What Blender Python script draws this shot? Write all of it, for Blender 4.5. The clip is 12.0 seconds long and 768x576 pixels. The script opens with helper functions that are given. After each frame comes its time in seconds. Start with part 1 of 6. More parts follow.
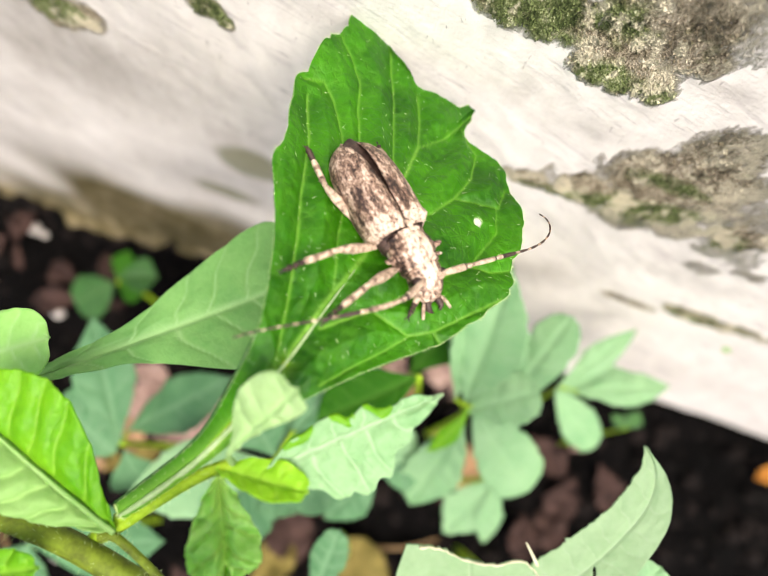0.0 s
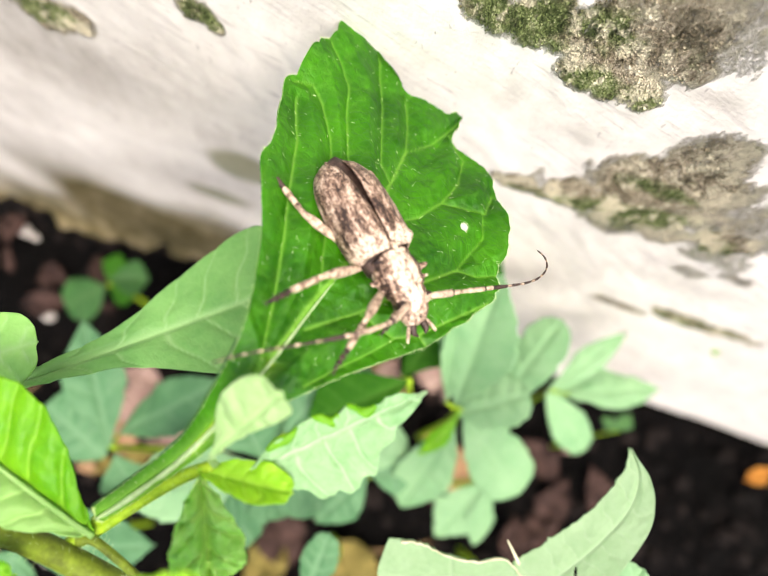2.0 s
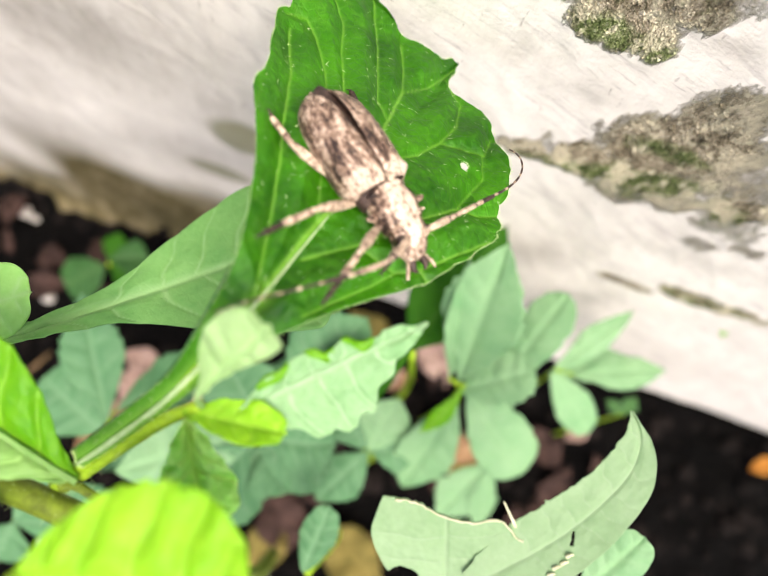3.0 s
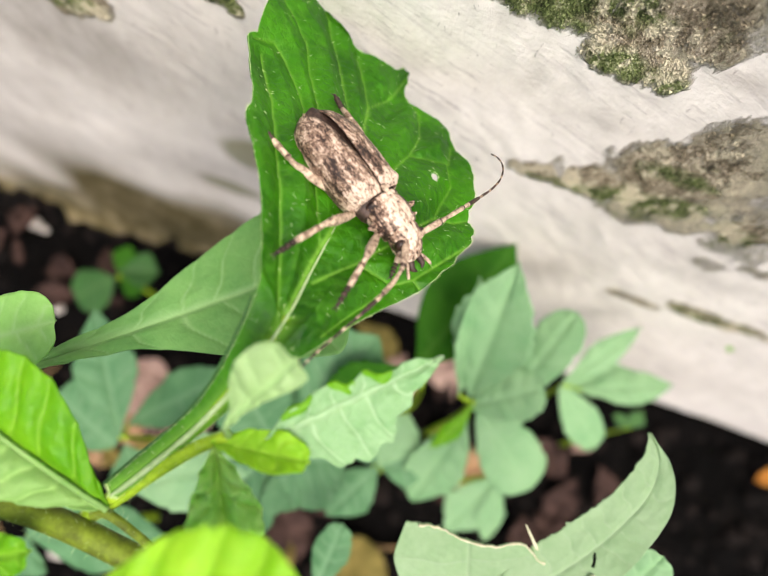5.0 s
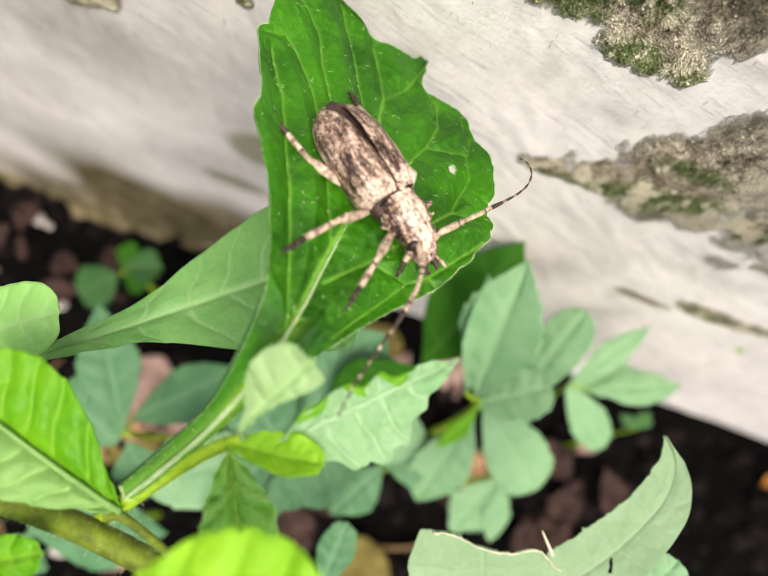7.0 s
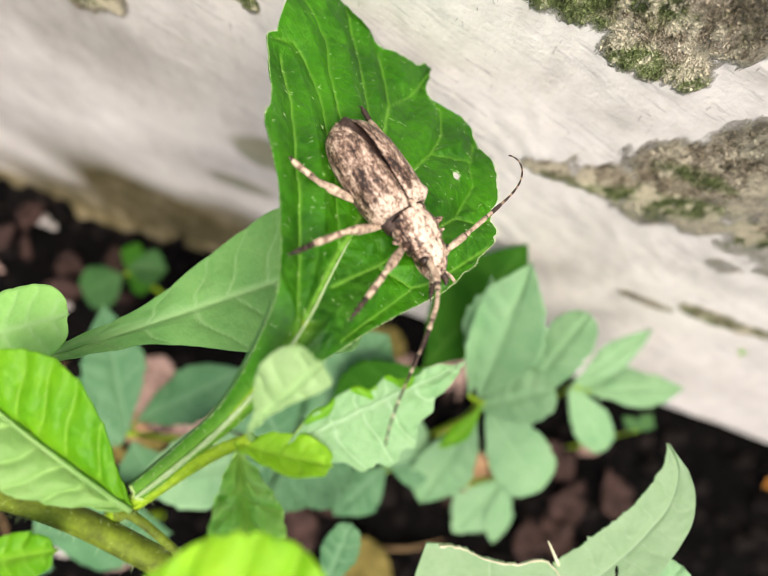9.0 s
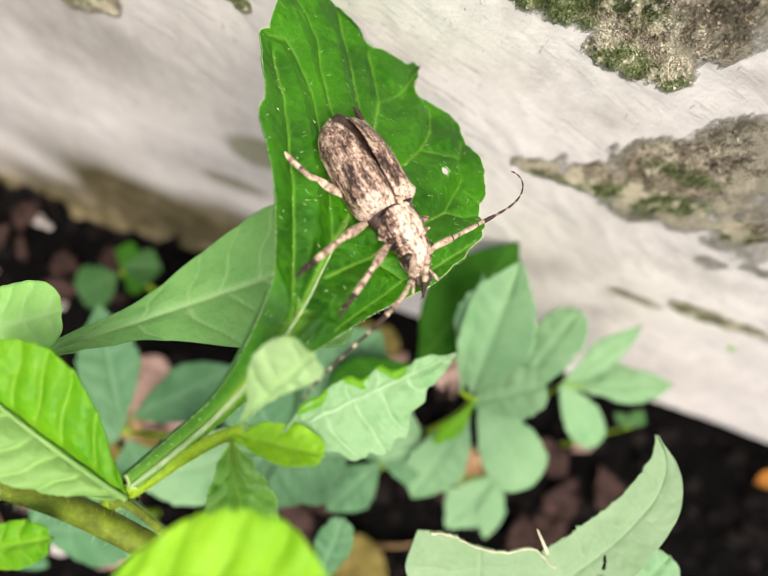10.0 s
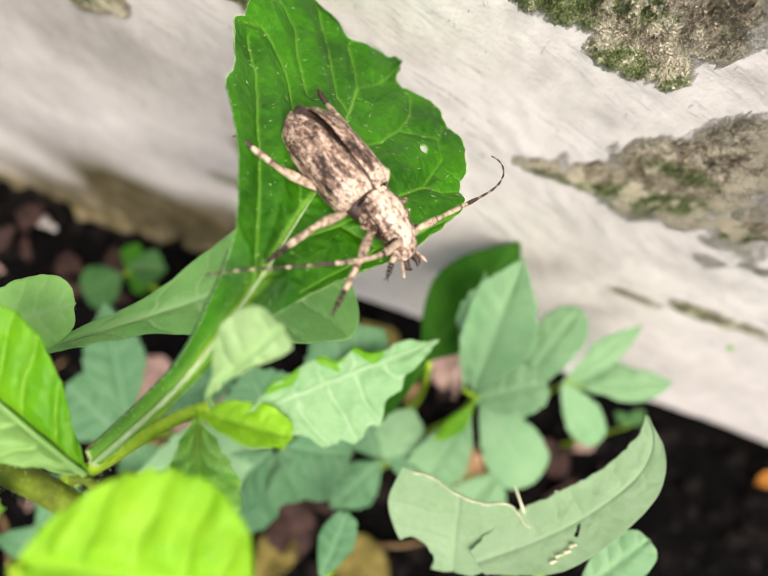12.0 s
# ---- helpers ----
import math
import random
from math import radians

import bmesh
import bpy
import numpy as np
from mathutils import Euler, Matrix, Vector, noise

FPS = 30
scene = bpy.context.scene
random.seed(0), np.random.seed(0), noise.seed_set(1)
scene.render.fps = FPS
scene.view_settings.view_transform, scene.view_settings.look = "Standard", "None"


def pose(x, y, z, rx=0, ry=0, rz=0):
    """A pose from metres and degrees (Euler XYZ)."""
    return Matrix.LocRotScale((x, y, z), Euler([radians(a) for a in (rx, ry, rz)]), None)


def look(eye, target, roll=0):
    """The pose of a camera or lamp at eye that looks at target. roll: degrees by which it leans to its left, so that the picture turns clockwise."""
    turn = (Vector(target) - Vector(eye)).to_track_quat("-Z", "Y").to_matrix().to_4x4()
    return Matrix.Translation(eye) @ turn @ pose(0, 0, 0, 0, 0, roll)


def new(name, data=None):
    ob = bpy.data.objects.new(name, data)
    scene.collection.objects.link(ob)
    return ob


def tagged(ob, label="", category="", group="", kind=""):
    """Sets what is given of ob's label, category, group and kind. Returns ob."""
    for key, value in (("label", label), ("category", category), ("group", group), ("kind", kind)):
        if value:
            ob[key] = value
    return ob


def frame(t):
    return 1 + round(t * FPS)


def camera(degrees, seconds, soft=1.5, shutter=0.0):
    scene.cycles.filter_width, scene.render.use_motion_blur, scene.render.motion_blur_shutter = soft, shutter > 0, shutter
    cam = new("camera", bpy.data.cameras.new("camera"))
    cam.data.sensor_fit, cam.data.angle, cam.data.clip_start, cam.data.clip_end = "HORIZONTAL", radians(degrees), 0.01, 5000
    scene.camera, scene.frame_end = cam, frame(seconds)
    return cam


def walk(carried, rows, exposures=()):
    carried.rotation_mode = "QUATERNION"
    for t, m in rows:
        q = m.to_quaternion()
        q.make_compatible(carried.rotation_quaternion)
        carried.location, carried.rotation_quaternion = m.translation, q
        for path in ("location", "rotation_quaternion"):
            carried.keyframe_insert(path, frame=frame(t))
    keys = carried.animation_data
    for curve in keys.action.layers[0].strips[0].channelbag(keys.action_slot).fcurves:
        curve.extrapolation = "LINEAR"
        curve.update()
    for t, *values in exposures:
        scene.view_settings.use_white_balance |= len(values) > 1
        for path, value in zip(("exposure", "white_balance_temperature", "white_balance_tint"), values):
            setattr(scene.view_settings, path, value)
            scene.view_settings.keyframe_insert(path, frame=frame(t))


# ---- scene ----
cam = camera(63.0, 12.0, soft=0.9)
cam.data.dof.use_dof, cam.data.dof.focus_distance, cam.data.dof.aperture_fstop = True, 0.097, 11.0
CAMERA_ROWS = [
    (0, 0.00000, 0.00000, 0.31552, 14.338, -3.553, 18.358),
    (0.5, 0.00144, 0.00132, 0.31703, 14.580, -3.779, 17.851),
    (1, 0.00045, 0.00103, 0.31668, 14.452, -3.988, 18.004),
    (1.5, 0.00096, 0.00056, 0.31605, 14.466, -3.873, 18.208),
    (2, 0.00063, 0.00052, 0.31604, 14.520, -4.108, 18.231),
    (2.5, 0.00112, -0.00157, 0.31434, 14.041, -3.786, 18.457),
    (3, 0.00263, -0.00534, 0.31132, 14.414, -4.064, 18.764),
    (5, -0.00097, -0.00294, 0.31396, 14.678, -3.929, 18.876),
    (5.5, 0.00026, -0.00521, 0.31208, 14.845, -3.891, 19.040),
    (6, -0.00103, -0.00500, 0.31182, 14.660, -3.664, 19.131),
    (6.5, -0.00154, -0.00440, 0.31211, 14.940, -3.691, 19.192),
    (7, -0.00181, -0.00398, 0.31173, 14.753, -3.860, 19.354),
    (9, -0.00242, -0.00394, 0.31268, 14.772, -3.728, 19.527),
    (9.5, -0.00104, -0.00518, 0.31250, 14.752, -3.749, 19.402),
    (10, -0.00107, -0.00473, 0.31419, 14.824, -3.986, 19.301),
    (10.5, -0.00075, -0.00475, 0.31476, 14.990, -4.069, 19.350),
    (11, -0.00037, -0.00501, 0.31499, 15.092, -3.934, 19.287),
    (11.5, -0.00048, -0.00566, 0.31580, 15.270, -4.026, 19.459),
    (12, -0.00126, -0.00705, 0.31586, 15.217, -3.975, 19.367),
]
walk(cam, [(t, pose(*p)) for t, *p in CAMERA_ROWS], exposures=[(0.0, 0.82, 6760, 10), (0.5, 0.91, 6760, 10), (2.0, 0.94, 6760, 10), (2.6, 0.9, 6760, 10), (3.2, 0.76, 6760, 10), (4.8, 0.54, 6760, 10), (12.0, 0.54, 6760, 10)])

# ---- light: bright overcast sky, a broad weak sun ----
SUN_UP, SUN_TURN = 60, 146
world = bpy.data.worlds.new("sky")
scene.world = world
world.use_nodes = True
sky = world.node_tree.nodes.new("ShaderNodeTexSky")
sky.sky_type, sky.sun_disc = "NISHITA", False
sky.sun_elevation, sky.sun_rotation = radians(SUN_UP), radians(SUN_TURN)
sky.air_density, sky.dust_density, sky.ozone_density = 1.0, 4.0, 0.6
world.node_tree.links.new(sky.outputs[0], world.node_tree.nodes["Background"].inputs[0])
world.node_tree.nodes["Background"].inputs[1].default_value = 0.115
sun = new("sun", bpy.data.lights.new("sun", "SUN"))
sun.data.energy, sun.data.angle, sun.data.color = 2.6, radians(34), (1.0, 0.95, 0.87)
sd = Vector((math.sin(radians(SUN_TURN)) * math.cos(radians(SUN_UP)), math.cos(radians(SUN_TURN)) * math.cos(radians(SUN_UP)), math.sin(radians(SUN_UP))))
sun.matrix_world = look(sd * 5, (0, 0, 0))


# ---- materials ----
class Nodes:
    """A small helper to wire node materials."""

    def __init__(self, name):
        self.m = bpy.data.materials.new(name)
        self.m.use_nodes = True
        self.t = self.m.node_tree
        self.bsdf = self.t.nodes["Principled BSDF"]
        self.out = self.t.nodes["Material Output"]

    def add(self, kind, inputs=(), **attrs):
        n = self.t.nodes.new("ShaderNode" + kind)
        for k, v in attrs.items():
            setattr(n, k, v)
        for k, v in dict(inputs).items():
            self.put(n.inputs[k], v)
        return n

    def put(self, sock, v):
        if isinstance(v, bpy.types.NodeSocket):
            self.t.links.new(v, sock)
        elif isinstance(v, bpy.types.Node):
            self.t.links.new(v.outputs[0], sock)
        else:
            sock.default_value = v

    def coords(self, scale=(1, 1, 1)):
        c = self.add("TexCoord")
        return self.add("Mapping", {0: c.outputs["Object"], 3: scale})

    def noise(self, scale, detail=4, vec=None, rough=0.55):
        n = self.add("TexNoise", {"Scale": scale, "Detail": detail, "Roughness": rough})
        if vec:
            self.put(n.inputs["Vector"], vec)
        return n.outputs["Fac"]

    def ramp(self, fac, *stops):
        r = self.add("ValToRGB", {0: fac})
        e = r.color_ramp.elements
        while len(e) < len(stops):
            e.new(0.5)
        for el, (p, col) in zip(e, stops):
            el.position, el.color = p, (*col, 1) if len(col) == 3 else col
        return r.outputs[0]

    def mix(self, fac, a, b, blend="MIX"):
        n = self.add("Mix", data_type="RGBA", blend_type=blend)
        self.put(n.inputs[0], fac)
        self.put(n.inputs[6], a if not isinstance(a, tuple) else (*a, 1))
        self.put(n.inputs[7], b if not isinstance(b, tuple) else (*b, 1))
        return n.outputs[2]

    def math(self, op, a, b=0.0, c=0.0):
        n = self.add("Math", operation=op)
        for i, v in enumerate((a, b, c)):
            self.put(n.inputs[i], v)
        return n.outputs[0]

    def bump(self, height, strength=0.5, distance=0.0003, normal=None):
        n = self.add("Bump", {"Height": height, "Strength": strength, "Distance": distance})
        if normal:
            self.put(n.inputs["Normal"], normal)
        self.put(self.bsdf.inputs["Normal"], n)
        return n.outputs[0]

    def done(self, color, rough=0.6, spec=0.4):
        self.put(self.bsdf.inputs["Base Color"], color)
        self.put(self.bsdf.inputs["Roughness"], rough)
        self.put(self.bsdf.inputs["Specular IOR Level"], spec)
        return self.m


def leaf_material(name, dark, light, vein, through_col, rough=0.42, spec=0.45, sheer=0.28, bumps=0.5):
    """Leaf tissue: mottled green, paler veins, fine net of veinlets, some light passing through."""
    n = Nodes(name)
    c = n.coords()
    big, fine = n.noise(90, 3, c), n.noise(900, 3, c)
    tone = n.ramp(n.math("ADD", n.math("MULTIPLY", big, 0.7), n.math("MULTIPLY", fine, 0.3)), (0.35, dark), (0.66, light))
    net = n.add("TexVoronoi", {"Vector": c, "Scale": 620.0}, feature="DISTANCE_TO_EDGE").outputs["Distance"]
    line = n.math("SUBTRACT", 1.0, n.math("MULTIPLY", net, 6.0))
    line = n.add("Clamp", {0: line}).outputs[0]
    tone = n.mix(n.math("MULTIPLY", line, 0.05), tone, vein)
    shake = n.add("VectorMath", {0: n.add("TexNoise", {"Vector": c, "Scale": 260.0}).outputs["Color"], 1: (0.0045, 0.0045, 0.0045)}, operation="MULTIPLY")
    moved = n.add("VectorMath", {0: c.outputs[0], 1: shake.outputs[0]}, operation="ADD")
    cell = n.add("TexVoronoi", {"Vector": moved.outputs[0], "Scale": 190.0}, feature="DISTANCE_TO_EDGE").outputs["Distance"]
    big_net = n.add("Clamp", {0: n.math("SUBTRACT", 1.0, n.math("MULTIPLY", cell, 16.0))}).outputs[0]
    tone = n.mix(n.math("MULTIPLY", big_net, 0.09), tone, vein)
    at = n.add("Attribute", attribute_name="vein").outputs["Fac"]
    col = n.mix(n.math("MULTIPLY", at, 0.85), tone, vein)
    n.bump(n.math("ADD", n.math("ADD", n.math("MULTIPLY", line, -0.25), n.math("MULTIPLY", big_net, -0.15)), n.math("ADD", n.math("MULTIPLY", fine, 0.7), n.math("MULTIPLY", n.noise(2600, 3, c), 0.35))), bumps, 0.0003)
    n.done(col, n.math("ADD", rough, n.math("MULTIPLY", fine, 0.15)), spec)
    tr = n.add("BsdfTranslucent", {0: n.mix(n.math("MULTIPLY", at, 0.6), through_col, vein)})
    mx = n.add("MixShader", {0: sheer, 1: n.bsdf.outputs[0], 2: tr.outputs[0]})
    n.put(n.out.inputs[0], mx)
    return n.m


M_BIG = leaf_material("beetle_leaf_green", (0.006, 0.072, 0.0005), (0.056, 0.27, 0.003), (0.24, 0.53, 0.06), (0.18, 0.6, 0.002), 0.4, 0.3, 0.28, 0.8)
M_LIME = leaf_material("lime_green_leaf", (0.16, 0.46, 0.005), (0.4, 0.7, 0.03), (0.42, 0.72, 0.06), (0.45, 0.82, 0.01), 0.45, 0.35, 0.38, 0.5)
M_CRISP = leaf_material("crisp_leaf_green", (0.17, 0.54, 0.04), (0.55, 0.86, 0.28), (0.55, 0.8, 0.2), (0.42, 0.85, 0.03), 0.32, 0.5, 0.35, 0.9)
M_YOUNG = leaf_material("young_leaf_green", (0.095, 0.34, 0.002), (0.2, 0.49, 0.005), (0.27, 0.55, 0.04), (0.29, 0.65, 0.006), 0.4, 0.4, 0.35, 0.6)
M_MID = leaf_material("mid_leaf_green", (0.12, 0.32, 0.08), (0.21, 0.45, 0.13), (0.32, 0.55, 0.22), (0.22, 0.5, 0.07), 0.45, 0.4, 0.25, 0.4)
M_WAX = leaf_material("waxy_pale_leaf", (0.24, 0.38, 0.2), (0.33, 0.47, 0.28), (0.31, 0.45, 0.26), (0.22, 0.52, 0.1), 0.5, 0.3, 0.25, 0.2)
M_GREY = leaf_material("grey_green_leaf", (0.19, 0.39, 0.19), (0.31, 0.51, 0.28), (0.28, 0.49, 0.25), (0.27, 0.55, 0.14), 0.5, 0.35, 0.25, 0.3)
M_BLUE = leaf_material("blue_green_leaf", (0.065, 0.185, 0.078), (0.12, 0.285, 0.13), (0.16, 0.32, 0.165), (0.09, 0.29, 0.065), 0.5, 0.35, 0.2, 0.3)
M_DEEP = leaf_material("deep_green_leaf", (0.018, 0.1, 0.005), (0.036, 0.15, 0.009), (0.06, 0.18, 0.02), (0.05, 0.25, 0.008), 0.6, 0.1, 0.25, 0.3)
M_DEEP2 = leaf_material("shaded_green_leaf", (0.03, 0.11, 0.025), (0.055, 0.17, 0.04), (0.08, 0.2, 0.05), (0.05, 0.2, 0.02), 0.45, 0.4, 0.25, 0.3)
M_HALF = leaf_material("pale_leaf_half", (0.23, 0.43, 0.12), (0.36, 0.57, 0.2), (0.4, 0.66, 0.2), (0.32, 0.66, 0.06), 0.5, 0.3, 0.32, 0.5)
M_SPOON = leaf_material("pale_yellowish_leaf", (0.28, 0.45, 0.17), (0.43, 0.61, 0.3), (0.45, 0.68, 0.3), (0.36, 0.66, 0.12), 0.5, 0.35, 0.3, 0.7)
M_JAG = leaf_material("pale_bluish_leaf", (0.22, 0.44, 0.19), (0.37, 0.59, 0.32), (0.46, 0.66, 0.4), (0.3, 0.58, 0.16), 0.45, 0.4, 0.28, 0.8)
M_LIGHT = leaf_material("light_green_leaf", (0.26, 0.58, 0.12), (0.4, 0.72, 0.22), (0.48, 0.76, 0.3), (0.42, 0.8, 0.15), 0.5, 0.35, 0.3, 0.4)


def plain(name, dark, light, scale, rough=0.7, spec=0.3, bump=0.5, dist=0.0004, stretch=(1, 1, 1)):
    n = Nodes(name)
    c = n.coords(stretch)
    f = n.noise(scale, 6, c, 0.65)
    n.bump(n.noise(scale * 2.5, 5, c, 0.7), bump, dist)
    return n.done(n.ramp(f, (0.33, dark), (0.67, light)), rough, spec)


M_STALK = plain("pale_grooved_stalk", (0.3, 0.45, 0.18), (0.48, 0.62, 0.34), 500, 0.5, 0.35)
M_STEM = plain("hairy_green_stem", (0.22, 0.39, 0.008), (0.4, 0.6, 0.03), 700, 0.55, 0.35)
M_STEMRED = plain("brown_green_stem", (0.07, 0.09, 0.008), (0.2, 0.28, 0.02), 400, 0.6, 0.3)
M_HAIR = plain("leaf_hair", (0.5, 0.72, 0.25), (0.72, 0.85, 0.45), 400, 0.6, 0.3, 0)
M_DRY = plain("dry_leaf_brown", (0.01, 0.005, 0.0045), (0.075, 0.042, 0.035), 200, 0.85, 0.2)
M_TAN = plain("dry_leaf_tan", (0.25, 0.14, 0.07), (0.46, 0.3, 0.18), 160, 0.85, 0.2)
M_OLIVE = plain("dry_leaf_olive", (0.1, 0.085, 0.02), (0.22, 0.17, 0.05), 160, 0.85, 0.2)
M_ORANGE = plain("dry_leaf_orange", (0.3, 0.12, 0.02), (0.5, 0.22, 0.04), 160, 0.85, 0.2)
M_DRYPALE = plain("dry_leaf_pale", (0.23, 0.145, 0.12), (0.48, 0.34, 0.295), 160, 0.85, 0.2)
M_TWIG = plain("dead_twig", (0.1, 0.06, 0.03), (0.3, 0.2, 0.1), 300, 0.85, 0.2)
M_STONE = plain("pale_stone", (0.4, 0.36, 0.33), (0.62, 0.58, 0.55), 250, 0.8, 0.3)
# crumbs carry the same painted-in shade as the soil
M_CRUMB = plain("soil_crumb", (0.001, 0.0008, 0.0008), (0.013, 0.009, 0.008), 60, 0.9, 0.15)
M_BITE = plain("bitten_edge", (0.5, 0.5, 0.32), (0.68, 0.66, 0.48), 500, 0.8, 0.2)


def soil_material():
    n = Nodes("shade_dark_soil")
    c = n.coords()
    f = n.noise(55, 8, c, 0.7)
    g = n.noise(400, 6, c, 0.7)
    # colour taken near black: the deep shade of the gaps is painted in
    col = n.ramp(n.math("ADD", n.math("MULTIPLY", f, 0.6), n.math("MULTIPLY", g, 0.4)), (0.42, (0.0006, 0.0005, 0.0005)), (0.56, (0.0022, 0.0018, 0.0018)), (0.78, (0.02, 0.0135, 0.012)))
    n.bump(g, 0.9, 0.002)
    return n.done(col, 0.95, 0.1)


def wall_material():
    """Old limewash: off-white, faint slanting brush marks, grey film, specks; crusts of moss and dirt where grime has settled."""
    n = Nodes("old_limewash")
    c = n.add("TexCoord").outputs["Object"]
    slant = n.add("Mapping", {0: c, 2: (0, radians(27), 0), 3: (7, 1, 1)}, vector_type="TEXTURE")
    brush = n.noise(420, 6, slant, 0.66)
    patch = n.noise(60, 4, c, 0.6)
    blot = n.noise(17, 5, n.coords((1, 1, 0.5)), 0.6)
    speck = n.noise(520, 3, n.coords((1, 1, 0.35)), 0.7)
    mark = n.math("MULTIPLY", n.ramp(brush, (0.33, (1, 1, 1)), (0.5, (0, 0, 0))), n.ramp(patch, (0.4, (0.1, 0.1, 0.1)), (0.65, (1, 1, 1))))
    col = n.ramp(n.noise(140, 6, n.coords((1, 1, 0.5)), 0.7), (0.3, (0.785, 0.74, 0.7)), (0.62, (0.935, 0.885, 0.845)))
    col = n.mix(n.math("MULTIPLY", mark, 0.7), col, (0.5, 0.45, 0.45))
    line_noise = n.noise(900, 4, n.add("Mapping", {0: c, 2: (0, radians(24), 0), 3: (9, 1, 1)}, vector_type="TEXTURE"), 0.7)
    scratch = n.math("MULTIPLY", n.ramp(line_noise, (0.33, (1, 1, 1)), (0.4, (0, 0, 0))), n.ramp(n.noise(34, 4, c, 0.6), (0.42, (0, 0, 0)), (0.6, (1, 1, 1))))
    col = n.mix(n.math("MULTIPLY", scratch, 0.75), col, (0.22, 0.18, 0.19))
    col = n.mix(n.ramp(blot, (0.5, (0, 0, 0)), (0.75, (0.5, 0.5, 0.5))), col, (0.64, 0.59, 0.555))
    col = n.mix(n.ramp(speck, (0.66, (0, 0, 0)), (0.73, (0.6, 0.6, 0.6))), col, (0.25, 0.21, 0.21))
    film = n.add("Attribute", attribute_name="film").outputs["Fac"]
    col = n.mix(film, col, n.ramp(n.noise(200, 6, n.coords((1, 1, 0.5)), 0.7), (0.35, (0.27, 0.24, 0.21)), (0.65, (0.46, 0.43, 0.4))))
    dirt = n.add("Attribute", attribute_name="dirt").outputs["Fac"]
    green_at = n.add("Attribute", attribute_name="green").outputs["Fac"]
    soiled = n.ramp(n.noise(120, 6, n.coords((1, 1, 0.45)), 0.7), (0.33, (0.06, 0.05, 0.018)), (0.48, (0.12, 0.097, 0.045)), (0.66, (0.23, 0.185, 0.11)))
    col = n.mix(dirt, col, n.mix(n.math("MULTIPLY", green_at, 0.75), soiled, (0.15, 0.16, 0.028)))
    grain = n.noise(1300, 6, n.coords((1, 1, 0.6)), 0.75)
    mid = n.noise(330, 5, n.coords((1, 1, 0.5)), 0.7)
    tone = n.math("ADD", n.math("MULTIPLY", grain, 0.5), n.math("MULTIPLY", mid, 0.5))
    green = n.ramp(tone, (0.38, (0.015, 0.025, 0.008)), (0.46, (0.06, 0.09, 0.024)), (0.53, (0.17, 0.21, 0.07)), (0.61, (0.44, 0.45, 0.27)))
    grey = n.ramp(tone, (0.38, (0.03, 0.024, 0.015)), (0.45, (0.15, 0.125, 0.085)), (0.52, (0.38, 0.32, 0.24)), (0.61, (0.66, 0.59, 0.47)))
    flake = moss_flake(n)
    patchy = n.math("ADD", green_at, n.math("MULTIPLY", n.math("SUBTRACT", n.noise(210, 6, c, 0.68), 0.5), 2.5))
    crust = n.mix(n.ramp(patchy, (0.2, (0, 0, 0)), (0.8, (0.9, 0.9, 0.9))), grey, green)
    crust = n.mix(flake, crust, (0.68, 0.62, 0.47))
    grime = n.add("Attribute", attribute_name="grime").outputs["Fac"]
    crust = n.mix(n.add("Clamp", {0: n.math("SUBTRACT", 0.8, grime)}).outputs[0], crust, (0.62, 0.6, 0.44))
    edge = n.math("ADD", grime, n.math("MULTIPLY", n.math("SUBTRACT", tone, 0.5), 1.9))
    mask = n.math("MULTIPLY", n.ramp(edge, (0.25, (0, 0, 0)), (0.6, (1, 1, 1))), n.math("MINIMUM", n.math("MULTIPLY", grime, 2.5), 1.0))
    col = n.mix(mask, col, crust)
    rough = n.bump(n.math("SUBTRACT", n.noise(500, 5, c, 0.7), n.math("MULTIPLY", mark, 0.3)), 0.5, 0.0005)
    n.bump(n.math("MULTIPLY", n.math("ADD", grain, n.math("MULTIPLY", flake, 0.3)), mask), 1.0, 0.0014, rough)
    return n.done(col, 0.85, 0.2)


def moss_flake(n):
    """Where flakes of old limewash still show through the crust."""
    broad = n.noise(120, 5, n.coords((1, 1, 0.55)), 0.62)
    small = n.noise(420, 4, n.coords((0.8, 1, 0.6)), 0.65)
    both = n.math("ADD", n.math("MULTIPLY", broad, 0.55), n.math("MULTIPLY", small, 0.45))
    return n.ramp(both, (0.495, (0, 0, 0)), (0.545, (0.75, 0.75, 0.75)))


